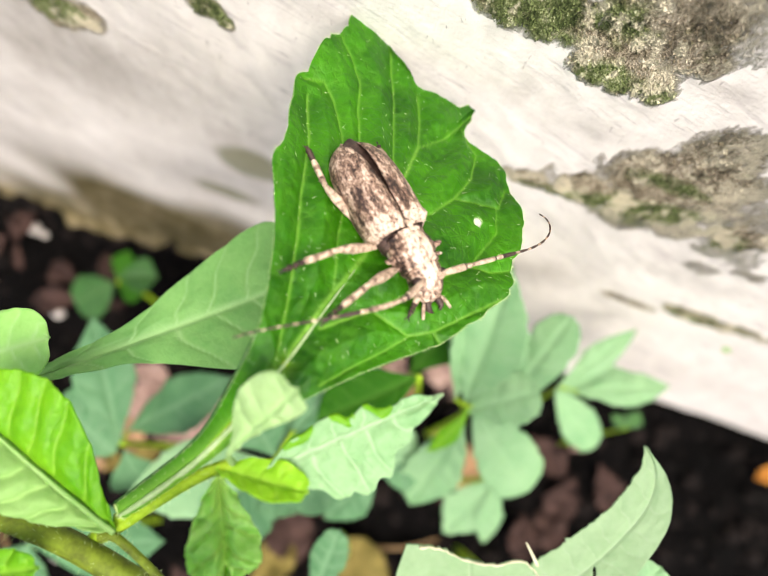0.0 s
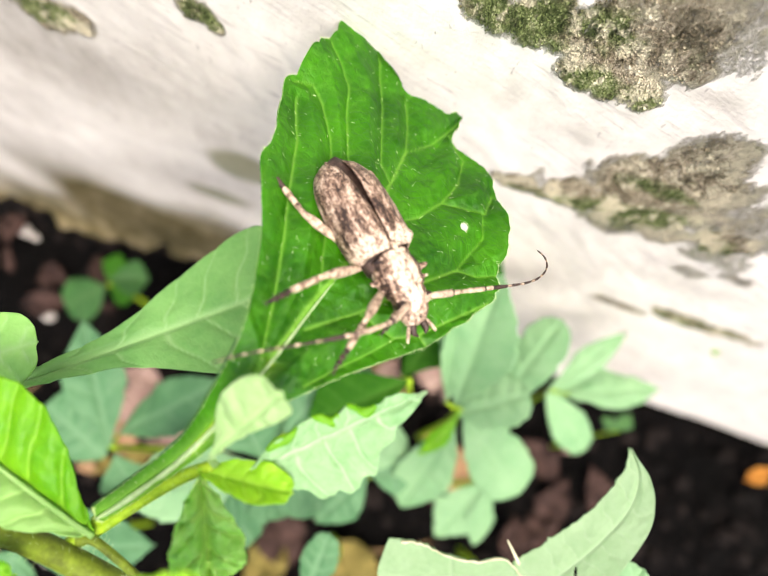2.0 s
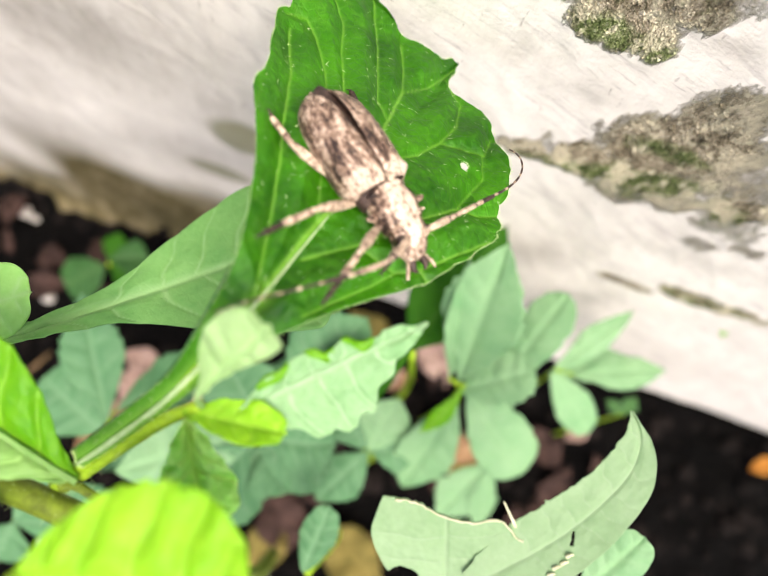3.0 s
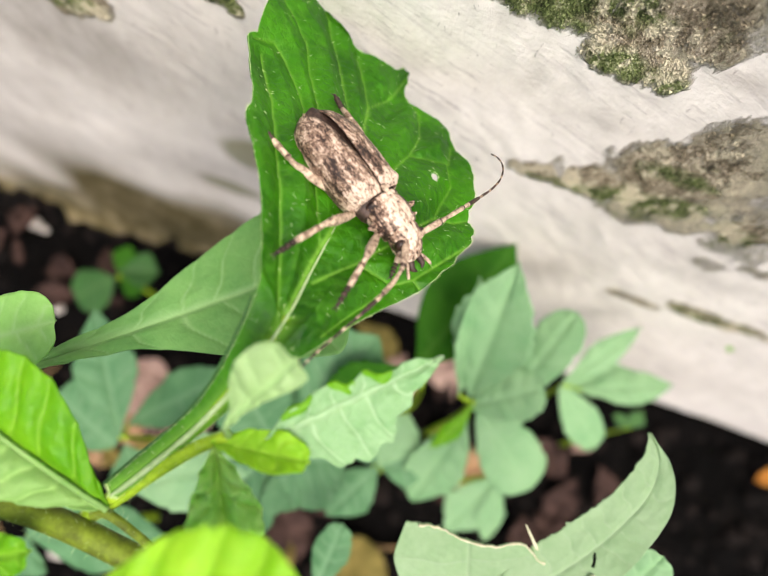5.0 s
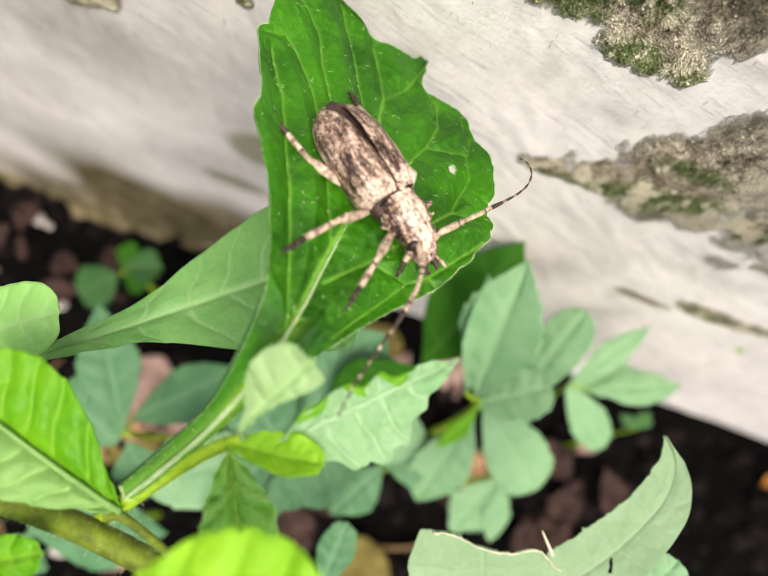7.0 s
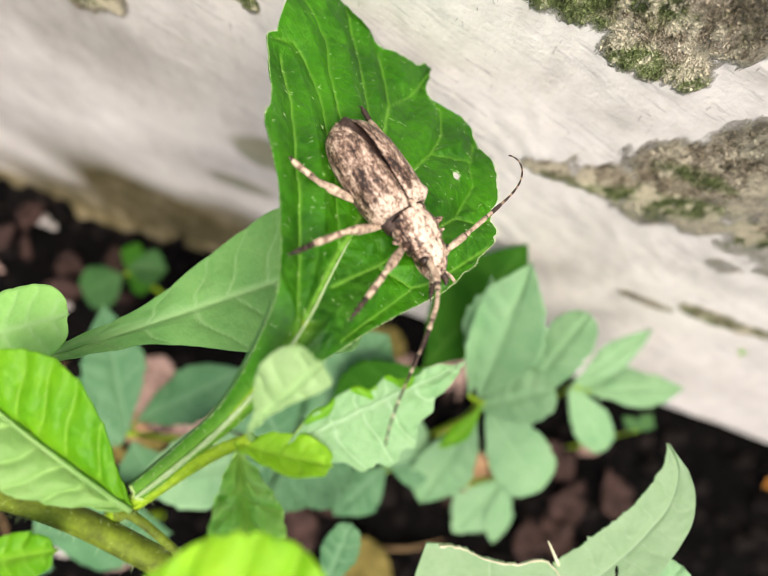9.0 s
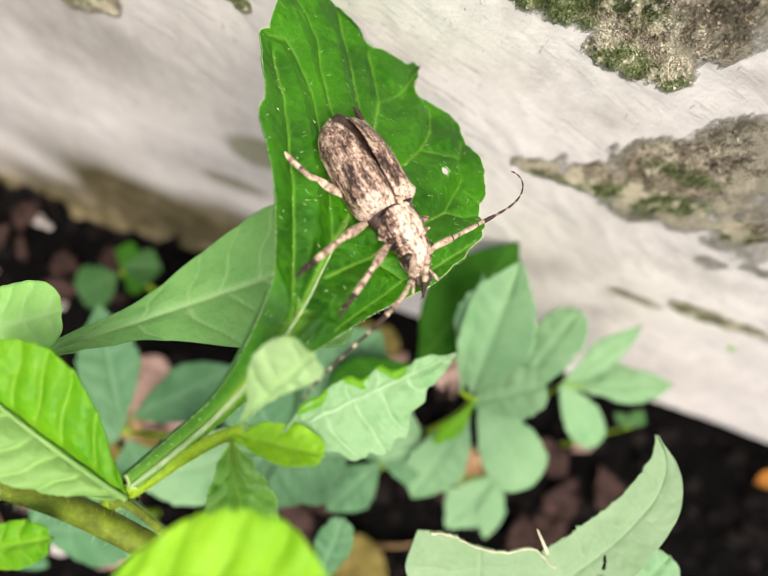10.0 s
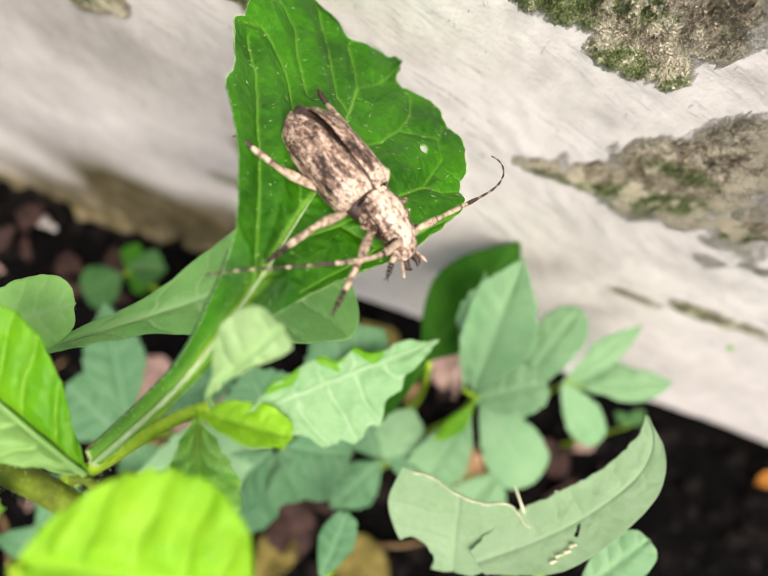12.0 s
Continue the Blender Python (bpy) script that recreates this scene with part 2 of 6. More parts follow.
def moss_material():
    n = Nodes("mixed_moss_and_lichen")
    r = n.add("NewGeometry").outputs["Random Per Island"]
    at = n.add("Attribute", attribute_name="green").outputs["Fac"]
    r = n.math("ADD", n.math("MULTIPLY", r, 0.5), n.math("MULTIPLY", n.ramp(n.noise(330, 5, n.coords((1, 1, 0.5)), 0.7), (0.35, (0, 0, 0)), (0.65, (1, 1, 1))), 0.55))
    green = n.ramp(r, (0.1, (0.02, 0.032, 0.01)), (0.4, (0.07, 0.1, 0.028)), (0.7, (0.17, 0.22, 0.075)), (0.95, (0.42, 0.44, 0.26)))
    grey = n.ramp(r, (0.1, (0.04, 0.032, 0.02)), (0.4, (0.14, 0.115, 0.075)), (0.68, (0.33, 0.28, 0.2)), (0.95, (0.64, 0.57, 0.45)))
    patchy = n.math("ADD", at, n.math("MULTIPLY", n.math("SUBTRACT", n.noise(210, 6, n.coords(), 0.68), 0.5), 2.5))
    return n.done(n.mix(moss_flake(n), n.mix(n.ramp(patchy, (0.2, (0, 0, 0)), (0.8, (0.9, 0.9, 0.9))), grey, green), (0.68, 0.62, 0.47)), 0.9, 0.15)


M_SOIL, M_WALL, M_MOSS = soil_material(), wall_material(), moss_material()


def shell_material(name, pale_front, size=1.0):
    """Mottled wing-case: cream scales over dark brown, streaked along the body, pits; paler towards the shoulders."""
    n = Nodes(name)
    st = n.coords((0.28, 1, 1))
    f = n.math("ADD", n.math("MULTIPLY", n.noise(1100 * size, 4, st, 0.65), 0.48), n.math("MULTIPLY", n.noise(4600 * size, 3, n.coords((0.45, 1, 1)), 0.75), 0.52))
    if not pale_front:
        across = n.math("ABSOLUTE", n.add("SeparateXYZ", {0: n.add("TexCoord").outputs["Object"]}).outputs[1])
        f = n.math("ADD", f, n.add("MapRange", {0: across, 1: 0.0010, 2: 0.0021, 3: 0.075, 4: -0.008}).outputs[0])
    if pale_front:
        x = n.add("SeparateXYZ", {0: n.add("TexCoord").outputs["Object"]}).outputs[0]
        front = n.add("MapRange", {0: x, 1: -0.0034, 2: -0.0012, 3: -0.004, 4: 0.075}).outputs[0]
        f = n.math("ADD", f, front)
    col = n.ramp(f, (0.43, (0.012, 0.006, 0.005)), (0.478, (0.1, 0.055, 0.038)), (0.525, (0.33, 0.215, 0.155)), (0.6, (0.76, 0.61, 0.5)))
    pits = n.add("TexVoronoi", {"Vector": n.coords(), "Scale": 1500.0}).outputs["Distance"]
    dot = n.ramp(n.add("TexVoronoi", {"Vector": n.coords(), "Scale": 900.0}).outputs["Distance"], (0.12, (1, 1, 1)), (0.2, (0, 0, 0)))
    col = n.mix(n.math("MULTIPLY", dot, 0.8), col, (0.02, 0.012, 0.01))
    n.bump(n.math("ADD", pits, f), 0.7, 0.00015)
    return n.done(col, 0.5, 0.45)


M_SHELL, M_PRON = shell_material("mottled_wing_case", True), shell_material("mottled_thorax", False, 0.5)
M_LIMB = plain("speckled_leg", (0.1, 0.05, 0.033), (0.78, 0.61, 0.46), 1300, 0.55, 0.4, 0.6, 0.00012)
M_BAND = plain("brown_leg_band", (0.04, 0.02, 0.015), (0.4, 0.27, 0.19), 1500, 0.55, 0.4, 0.5, 0.0001)
M_LIMBDARK = plain("dark_leg_band", (0.012, 0.007, 0.006), (0.085, 0.05, 0.04), 1500, 0.5, 0.4, 0.4, 0.0001)
M_EYE = plain("dark_eye", (0.008, 0.005, 0.004), (0.05, 0.025, 0.018), 2500, 0.35, 0.45, 0.1, 0.0001)


# ---- building helpers ----
def part(name, bm, material, parent=None, label="", smooth=True, solid=0.0):
    """Links a bmesh as one mesh object, under a thing or part if one is given."""
    me = bpy.data.meshes.new(name)
    bm.to_mesh(me)
    bm.free()
    for p in me.polygons:
        p.use_smooth = smooth
    me.materials.append(material)
    ob = new(name, me)
    if parent:
        ob.parent = parent
    if solid:
        s = ob.modifiers.new("thickness", "SOLIDIFY")
        s.thickness, s.offset = solid, -1
    if label:
        tagged(ob, label)
    return ob


def axes(base, tip, normal):
    """A frame at base whose X runs to tip and whose Z leans to normal; and the length."""
    b, t, z = Vector(base), Vector(tip), Vector(normal)
    x = (t - b).normalized()
    y = z.cross(x).normalized()
    m = Matrix((x, y, x.cross(y))).transposed().to_4x4()
    m.translation = b
    return m, (t - b).length


def tube(bm, pts, radii, sides=8):
    """A smooth tapered tube through the points, closed at both ends."""
    pts = [Vector(p) for p in pts]
    fine, rad = [], []
    for i in range(len(pts) - 1):
        p0, p1, p2, p3 = pts[max(i - 1, 0)], pts[i], pts[i + 1], pts[min(i + 2, len(pts) - 1)]
        for k in range(5):
            u = k / 5
            fine.append(0.5 * ((2 * p1) + (p2 - p0) * u + (2 * p0 - 5 * p1 + 4 * p2 - p3) * u * u + (3 * p1 - p0 - 3 * p2 + p3) * u ** 3))
            rad.append(radii[i] * (1 - u) + radii[i + 1] * u)
    fine.append(pts[-1]), rad.append(radii[-1])
    rings, up = [], Vector((0.13, 0.37, 0.92))
    for i, p in enumerate(fine):
        d = (fine[min(i + 1, len(fine) - 1)] - fine[max(i - 1, 0)]).normalized()
        a = d.cross(up).normalized()
        b = d.cross(a)
        up = a.cross(d)
        rings.append([bm.verts.new(p + (a * math.cos(2 * math.pi * k / sides) + b * math.sin(2 * math.pi * k / sides)) * rad[i]) for k in range(sides)])
    for r, s in zip(rings, rings[1:]):
        for k in range(sides):
            bm.faces.new((r[k], r[(k + 1) % sides], s[(k + 1) % sides], s[k]))
    bm.faces.new(rings[0][::-1]), bm.faces.new(rings[-1])
    return fine


def loft(bm, rings, closed=True):
    vs = [[bm.verts.new(p) for p in r] for r in rings]
    n = len(vs[0])
    for a, b in zip(vs, vs[1:]):
        for k in range(n if closed else n - 1):
            bm.faces.new((a[k], a[(k + 1) % n], b[(k + 1) % n], b[k]))
    if closed:
        bm.faces.new(vs[0][::-1]), bm.faces.new(vs[-1])
    return vs


def curve(knots):
    """A smooth curve through (s, w) knots."""
    xs, ys = [k[0] for k in knots], [k[1] for k in knots]

    def f(s):
        if s <= xs[0]:
            return ys[0]
        for i in range(len(xs) - 1):
            if s <= xs[i + 1]:
                h = xs[i + 1] - xs[i]
                u = (s - xs[i]) / h
                m0 = (ys[i + 1] - ys[max(i - 1, 0)]) / max(xs[i + 1] - xs[max(i - 1, 0)], 1e-6) * h
                m1 = (ys[min(i + 2, len(xs) - 1)] - ys[i]) / max(xs[min(i + 2, len(xs) - 1)] - xs[i], 1e-6) * h
                return (2 * u ** 3 - 3 * u * u + 1) * ys[i] + (u ** 3 - 2 * u * u + u) * m0 + (-2 * u ** 3 + 3 * u * u) * ys[i + 1] + (u ** 3 - u * u) * m1
        return ys[-1]
    return f


OVATE = curve([(0, 0.015), (0.08, 0.1), (0.25, 0.36), (0.45, 0.5), (0.65, 0.42), (0.85, 0.2), (1, 0.0)])
OBLONG = curve([(0, 0.03), (0.12, 0.2), (0.3, 0.38), (0.55, 0.5), (0.8, 0.42), (0.94, 0.24), (1, 0.0)])
PADDLE = curve([(0, 0.035), (0.19, 0.07), (0.337, 0.12), (0.541, 0.3), (0.78, 0.46), (0.87, 0.39), (0.94, 0.24), (0.98, 0.1), (1, 0.0)])
ROUND = curve([(0, 0.05), (0.12, 0.25), (0.35, 0.47), (0.6, 0.5), (0.82, 0.4), (0.95, 0.2), (1, 0.0)])
FULL = curve([(0, 0.02), (0.06, 0.1), (0.13, 0.2), (0.25, 0.37), (0.4, 0.49), (0.56, 0.49), (0.7, 0.39), (0.86, 0.2), (1, 0.0)])
LANCE = curve([(0, 0.04), (0.2, 0.22), (0.45, 0.5), (0.7, 0.36), (0.9, 0.14), (1, 0.0)])


def seg_dist(x, y, ax, ay, bx, by):
    dx, dy = bx - ax, by - ay
    u = min(1.0, max(0.0, ((x - ax) * dx + (y - ay) * dy) / (dx * dx + dy * dy)))
    return math.hypot(x - ax - u * dx, y - ay - u * dy)


def blade(length, left, right, sweep=(0.5, 0.5), bend=0.0, fold=0.0, cup=0.0, quilt=0.0, veins=7, teeth=0, bite=0.0, n=(70, 31), start=0.0, ripple=0.0, seed=0, holes=(), rise=None, vein_w=0.0005, notch=None, crenate=False, arc=0.0, wrinkle=0.00015, ribs=None, mid_line=None, warp=None):
    """A leaf blade along X with the face to Z. left, right: half-widths in metres by s (0 base, 1 tip); sweep: how far the side
    veins lean forward; bend: droop of the tip in metres; fold: lift of the sides; quilt: swelling between the veins."""
    ns, nt = n
    rnd = random.Random(seed)
    ph = [rnd.uniform(0, 6.3) for _ in range(4)]
    V, marks = [], []
    for i in range(ns + 1):
        s = start + (1 - start) * i / ns
        for j in range(nt):
            t = 2 * j / (nt - 1) - 1
            a = abs(t)
            w = (left if t > 0 else right)(s)
            if teeth:
                su = s + 0.35 / teeth * math.sin(ph[2] + 5 * s * teeth) * (1 if not crenate else 0.4)
                tooth = abs(math.sin(math.pi * (su * teeth + ph[0] * 0.1))) ** 0.7 if crenate else (su * teeth + ph[0] * 0.1) % 1.0
                w *= 1 + bite * (tooth - 0.5) * (0.7 + 0.3 * math.sin(ph[1] + 9 * s)) * min(1, 6 * (1 - s)) * min(1, max(s, 0) * 6)
            k = sweep[0] if t > 0 else sweep[1]
            x = s * length + k * a * w * (1 - 0.25 * a)
            y = (1 if t > 0 else -1) * a * w + arc * max(s, 0) ** 2 + (mid_line(s) if mid_line else 0)
            z = -bend * max(s, 0) ** 2 + fold * a * w + cup * a * a * w
            f = (s + 0.022 * math.sin(ph[1] + 11 * s + (1.7 if t > 0 else 0)) + 0.008 * math.sin(9 * t + 23 * s)) * veins - 0.35 - 0.35 * a * a
            near = abs(f - round(f)) / veins * length
            live = 1 if (0 <= round(f) < veins and s > 0.02) else 0
            mid = math.exp(-(a * w / (vein_w * (1.9 - s))) ** 2)
            side = live * math.exp(-(near / (vein_w * (0.75 - 0.3 * a))) ** 2) * (1 - 0.45 * a)
            swell = abs(math.sin(math.pi * f)) ** 0.6 if live else 0.6
            if ribs:
                far, side = 1.0, 0.0
                for wide, line in ribs:
                    d = min(seg_dist(x, y, *p, *q) for p, q in zip(line, line[1:]))
                    far = min(far, d)
                    side = max(side, min(1, 0.3 + wide) * math.exp(-(d / (vein_w * (0.22 + 0.45 * wide))) ** 2))
                swell = min(1.0, far / 0.0035) ** 0.7
                mid = mid if s < 0.03 else 0.0
            z += quilt * (swell * min(1, a * 3.5) * (1 - 0.3 * a)) - quilt * 0.5 * mid
            z += ripple * a * math.sin(ph[2] + s * 17 + 2.0 * (1 if t > 0 else 0)) * w * 4 + ripple * 0.35 * math.sin(ph[3] + 41 * s + 7 * t) * w
            z += wrinkle * (noise.noise(Vector((x * 320, y * 320, seed))) + 0.6 * noise.noise(Vector((x * 850, y * 850, seed + 3.0))))
            if rise:
                z += rise(s)
            V.append((x, y, z)), marks.append(max(mid, side))
    bm = bmesh.new()
    layer = bm.verts.layers.float.new("vein")
    vs = []
    for p, m in zip(V, marks):
        v = bm.verts.new(p)
        v[layer] = m
        vs.append(v)
    for i in range(ns):
        for j in range(nt - 1):
            q = [vs[i * nt + j], vs[(i + 1) * nt + j], vs[(i + 1) * nt + j + 1], vs[i * nt + j + 1]]
            cx, cy = sum(v.co.x for v in q) / 4, sum(v.co.y for v in q) / 4
            if any((cx - hx) ** 2 + (cy - hy) ** 2 < hr * hr * (0.85 + 0.2 * math.sin(3 * math.atan2(cy - hy, cx - hx))) for hx, hy, hr in holes):
                continue
            if notch and notch(cx, cy):
                continue
            bm.faces.new(q)
    if warp:
        for v in vs:
            v.co += warp(v.co.x, v.co.y)
    bmesh.ops.remove_doubles(bm, verts=bm.verts, dist=1e-6)
    return bm


def set_blade(name, base, tip, normal, width, material, parent=None, shape=OVATE, label="", thick=0.00025, **kw):
    """A leaf from base to tip (world places), facing normal; width across it in metres."""
    m, length = axes(base, tip, normal)
    skew = kw.pop("skew", (1, 1))
    bm = blade(length, lambda s: shape(s) * width * skew[0], lambda s: shape(s) * width * skew[1], **kw)
    bm.transform(m)
    if parent:
        bm.transform(Matrix.Translation(-parent.matrix_basis.translation))
    return part(name, bm, material, parent, label, solid=thick)


def hairs(name, parent, spots, length, thick, material=M_HAIR, label="fine white hairs"):
    """Many fine hairs in one mesh: thin three-sided spikes at (place, direction)."""
    V, Fc = [], []
    rnd = random.Random(5)
    for p, d in spots:
        p, d = Vector(p), Vector(d).normalized()
        a = d.cross(Vector((0.3, 0.5, 0.81))).normalized()
        b = d.cross(a)
        k = len(V)
        ln = length * rnd.uniform(0.5, 1.2)
        V += [p + a * thick, p - a * thick * 0.5 + b * thick * 0.86, p - a * thick * 0.5 - b * thick * 0.86, p + d * ln]
        Fc += [(k, k + 1, k + 3), (k + 1, k + 2, k + 3), (k + 2, k, k + 3)]
    me = bpy.data.meshes.new(name)
    me.from_pydata(V, [], Fc)
    me.materials.append(material)
    ob = new(name, me)
    ob.parent = parent
    return tagged(ob, label, kind="stuff")


# ---- ground ----
def ground_height(x, y):
    n1 = noise.noise(Vector((x * 22, y * 22, 1.7)))
    n2 = noise.noise(Vector((x * 70, y * 70, 4.1)))
    n3 = noise.noise(Vector((x * 190, y * 190, 9.3)))
    return 0.008 * n1 + 0.005 * n2 + 0.0022 * n3


def build_ground():
    bm = bmesh.new()
    N = 260
    cs = [0.42 * u + 60 * u ** 15 for u in (2 * i / N - 1 for i in range(N + 1))]
    g = [[bm.verts.new((x, y - 0.05, ground_height(x, y - 0.05) * (1 if abs(x) < 2 and abs(y) < 2 else 0))) for x in cs] for y in cs]
    for i in range(N):
        for j in range(N):
            bm.faces.new((g[i][j], g[i][j + 1], g[i + 1][j + 1], g[i + 1][j]))
    tagged(part("ground", bm, M_SOIL), "garden soil with crumbs, deep shade put into its dark colour", "ground", kind="structure")


build_ground()

# ---- whitewashed wall ----
WALL_Y = 0.0690
PLINTH, PLINTH_X, PLINTH_W = 0.013, -0.2048, 0.1251
STAINS = [
    (0.0444, 0.1820, 0.0090, 0.0060, 0.62),
    (0.0548, 0.1866, 0.0100, 0.0075, 0.62),
    (0.0655, 0.1842, 0.0100, 0.0090, 0.4),
    (0.0744, 0.1830, 0.0090, 0.0110, 0.36),
    (0.0649, 0.1955, 0.0090, 0.0110, 0.42),
    (0.0699, 0.1709, 0.0080, 0.0060, 0.4),
    (0.0495, 0.2129, 0.0110, 0.0100, 0.72),
    (0.0500, 0.2203, 0.0090, 0.0100, 0.7),
    (0.0569, 0.2103, 0.0090, 0.0100, 0.62),
    (0.0008, 0.2370, 0.0052, 0.0070, 1),
    (0.0255, 0.2450, 0.0120, 0.0090, 0.75),
    (0.0340, 0.2490, 0.0100, 0.0070, 0.5),
    (0.0106, 0.2364, 0.0094, 0.0072, 1),
    (0.0213, 0.2382, 0.0097, 0.0097, 1),
    (0.0302, 0.2273, 0.0032, 0.0034, 1),
    (0.0263, 0.2310, 0.0052, 0.0048, 1),
    (0.0309, 0.2444, 0.0083, 0.0056, 0.5),
    (0.0378, 0.2430, 0.0039, 0.0045, 0.4),
    (0.0191, 0.2298, 0.0061, 0.0060, 1),
    (0.0028, 0.2339, 0.0038, 0.0045, 0.95),
    (0.0241, 0.2277, 0.0046, 0.0039, 1),
    (0.0662, 0.1905, 0.0086, 0.0082, 0.92),
    (0.0222, 0.1855, 0.0076, 0.0057, 1),
    (0.0317, 0.1899, 0.0113, 0.0083, 0.95),
    (0.0409, 0.2033, 0.0127, 0.0129, 1),
    (0.0532, 0.2081, 0.0111, 0.0119, 0.85),
    (0.0648, 0.2026, 0.0071, 0.0138, 0.5),
    (0.0440, 0.1902, 0.0158, 0.0072, 0.95),
    (-0.0904, 0.1930, 0.0111, 0.0065, 0.95),
    (-0.0832, 0.1910, 0.0031, 0.0046, 0.9),
    (-0.0520, 0.2110, 0.0046, 0.0043, 0.95),
    (-0.0489, 0.2078, 0.0025, 0.0029, 0.9),
    (0.0595, 0.1979, 0.0101, 0.0092, 0.55),
    (0.0716, 0.1908, 0.0066, 0.0092, 0.4),
    (0.0524, 0.2182, 0.0072, 0.0067, 0.4),
    (0.0323, 0.2476, 0.0068, 0.0045, 0.4),
    (0.0323, 0.2373, 0.0062, 0.0042, 0.85),
    (0.0381, 0.2409, 0.0046, 0.0039, 0.4),
    (0.0639, 0.1830, 0.0071, 0.0063, 0.4),
    (0.0715, 0.1319, 0.0107, 0.0041, 0.9),
    (0.0823, 0.1382, 0.0114, 0.0057, 0.95),
    (0.0905, 0.1374, 0.0125, 0.0050, 0.9),
    (0.1040, 0.1378, 0.0109, 0.0065, 0.95),
    (0.0791, 0.1759, 0.0062, 0.0050, 0.55),
]
FILMS = [
    (0.0381, 0.2327, 0.0078, 0.0020, 0.55),
    (0.0093, 0.2164, 0.0026, 0.0062, 0.35),
    (0.0224, 0.2113, 0.0106, 0.0030, 0.3),
    (-0.0772, 0.1885, 0.0603, 0.0196, 0.25),
    (-0.1333, 0.0917, 0.0661, 0.0415, 0.55),
    (-0.0890, 0.1123, 0.0533, 0.0260, 0.5),
    (-0.1277, 0.1345, 0.0457, 0.0446, 0.42),
    (-0.1050, 0.1750, 0.0650, 0.0450, 0.75),
    (-0.0850, 0.2050, 0.0400, 0.0250, 0.4),
    (-0.0558, 0.1562, 0.0287, 0.0161, 0.45),
    (0.0404, 0.1298, 0.0114, 0.0125, 0.5),
    (0.0711, 0.1615, 0.0223, 0.0074, 0.35),
    (0.0007, 0.2294, 0.0048, 0.0044, 0.25),
    (0.0402, 0.2319, 0.0086, 0.0021, 0.3),
    (0.1012, 0.0692, 0.0462, 0.0210, 0.25),
    (0.1811, -0.0004, 0.0254, 0.0200, 0.5),
]
DIRT = [
    (-0.1205, 0.0253, 0.0655, 0.0610, 1.0),
    (-0.1406, 0.0111, 0.0727, 0.0482, 0.95),
    (-0.0905, 0.0300, 0.0547, 0.0538, 0.92),
    (-0.1756, 0.0021, 0.0391, 0.0187, 0.85),
    (-0.0543, 0.1395, 0.0105, 0.0090, 0.7),
    (-0.0685, 0.1060, 0.0125, 0.0055, 0.65),
    (-0.1321, 0.0003, 0.0836, 0.0358, 0.95),
]
GREENS = [
    (0.0527, 0.1904, 0.0160, 0.0080, 1),
    (0.0431, 0.1823, 0.0120, 0.0060, 1),
    (0.0667, 0.1821, 0.0120, 0.0100, 0.9),
    (0.0744, 0.1830, 0.0100, 0.0120, 0.8),
    (0.0461, 0.2023, 0.0120, 0.0050, 0.7),
    (0.0060, 0.2350, 0.0110, 0.0110, 1),
    (0.0180, 0.2400, 0.0070, 0.0060, 0.8),
    (0.0105, 0.2300, 0.0060, 0.0080, 1),
    (0.0200, 0.2275, 0.0070, 0.0050, 1),
    (0.0290, 0.2260, 0.0060, 0.0050, 1),
    (0.0265, 0.1815, 0.0120, 0.0060, 1),
    (0.0360, 0.1850, 0.0160, 0.0050, 1),
    (0.0500, 0.1900, 0.0160, 0.0065, 1),
    (0.0420, 0.1868, 0.0140, 0.0055, 1),
    (0.0560, 0.1930, 0.0130, 0.0060, 0.9),
    (0.0700, 0.1870, 0.0100, 0.0070, 0.7),
    (-0.0900, 0.1930, 0.0090, 0.0050, 1),
    (-0.0510, 0.2100, 0.0050, 0.0050, 1),
    (-0.0543, 0.1395, 0.0118, 0.0104, 1),
    (-0.0685, 0.1060, 0.0135, 0.0063, 1),
    (0.0860, 0.1370, 0.0250, 0.0060, 0.6),
]


def wall_relief(x, z):
    return 0.0016 * noise.noise(Vector((x * 14, z * 9, 0.3))) + 0.0006 * noise.noise(Vector((x * 60, z * 35, 5.1))) + 0.00025 * noise.noise(Vector((x * 260 + z * 120, z * 150, 8.2)))


def plinth(x, z):
    """Dirt and mortar banked up along the foot of the wall."""
    u = max(0.0, 1 - max(z, 0) / (0.018 + 0.006 * noise.noise(Vector((x * 25, 0, 3.3)))))
    return PLINTH * math.exp(-((x - PLINTH_X) / PLINTH_W) ** 4) * u ** 1.5


def wall_stain(x, z):
    v = 0.0
    rough = 0.5 * noise.noise(Vector((x * 85, z * 32, 7.7))) + 0.28 * noise.noise(Vector((x * 260, z * 110, 2.1))) + 0.2 * noise.noise(Vector((x * 700, z * 300, 4.4)))
    for sx, sz, rx, rz, weight in STAINS:
        dx, dz = (x - sx) / rx, (z - sz) / rz
        if abs(dx) < 1.8 and abs(dz) < 1.8:
            v = max(v, weight * min(1.0, max(0.0, 2.2 * (1.0 - math.hypot(dx, dz) + rough))))
    return v


def wall_film(x, z, spots, keen=1.0):
    v = 0.0
    for sx, sz, rx, rz, weight in spots:
        v = max(v, weight * min(1.0, keen * max(0.0, 1.15 - math.hypot((x - sx) / rx, (z - sz) / rz) + 0.35 * noise.noise(Vector((x * 30, z * 14, 1.2))))))
    return v


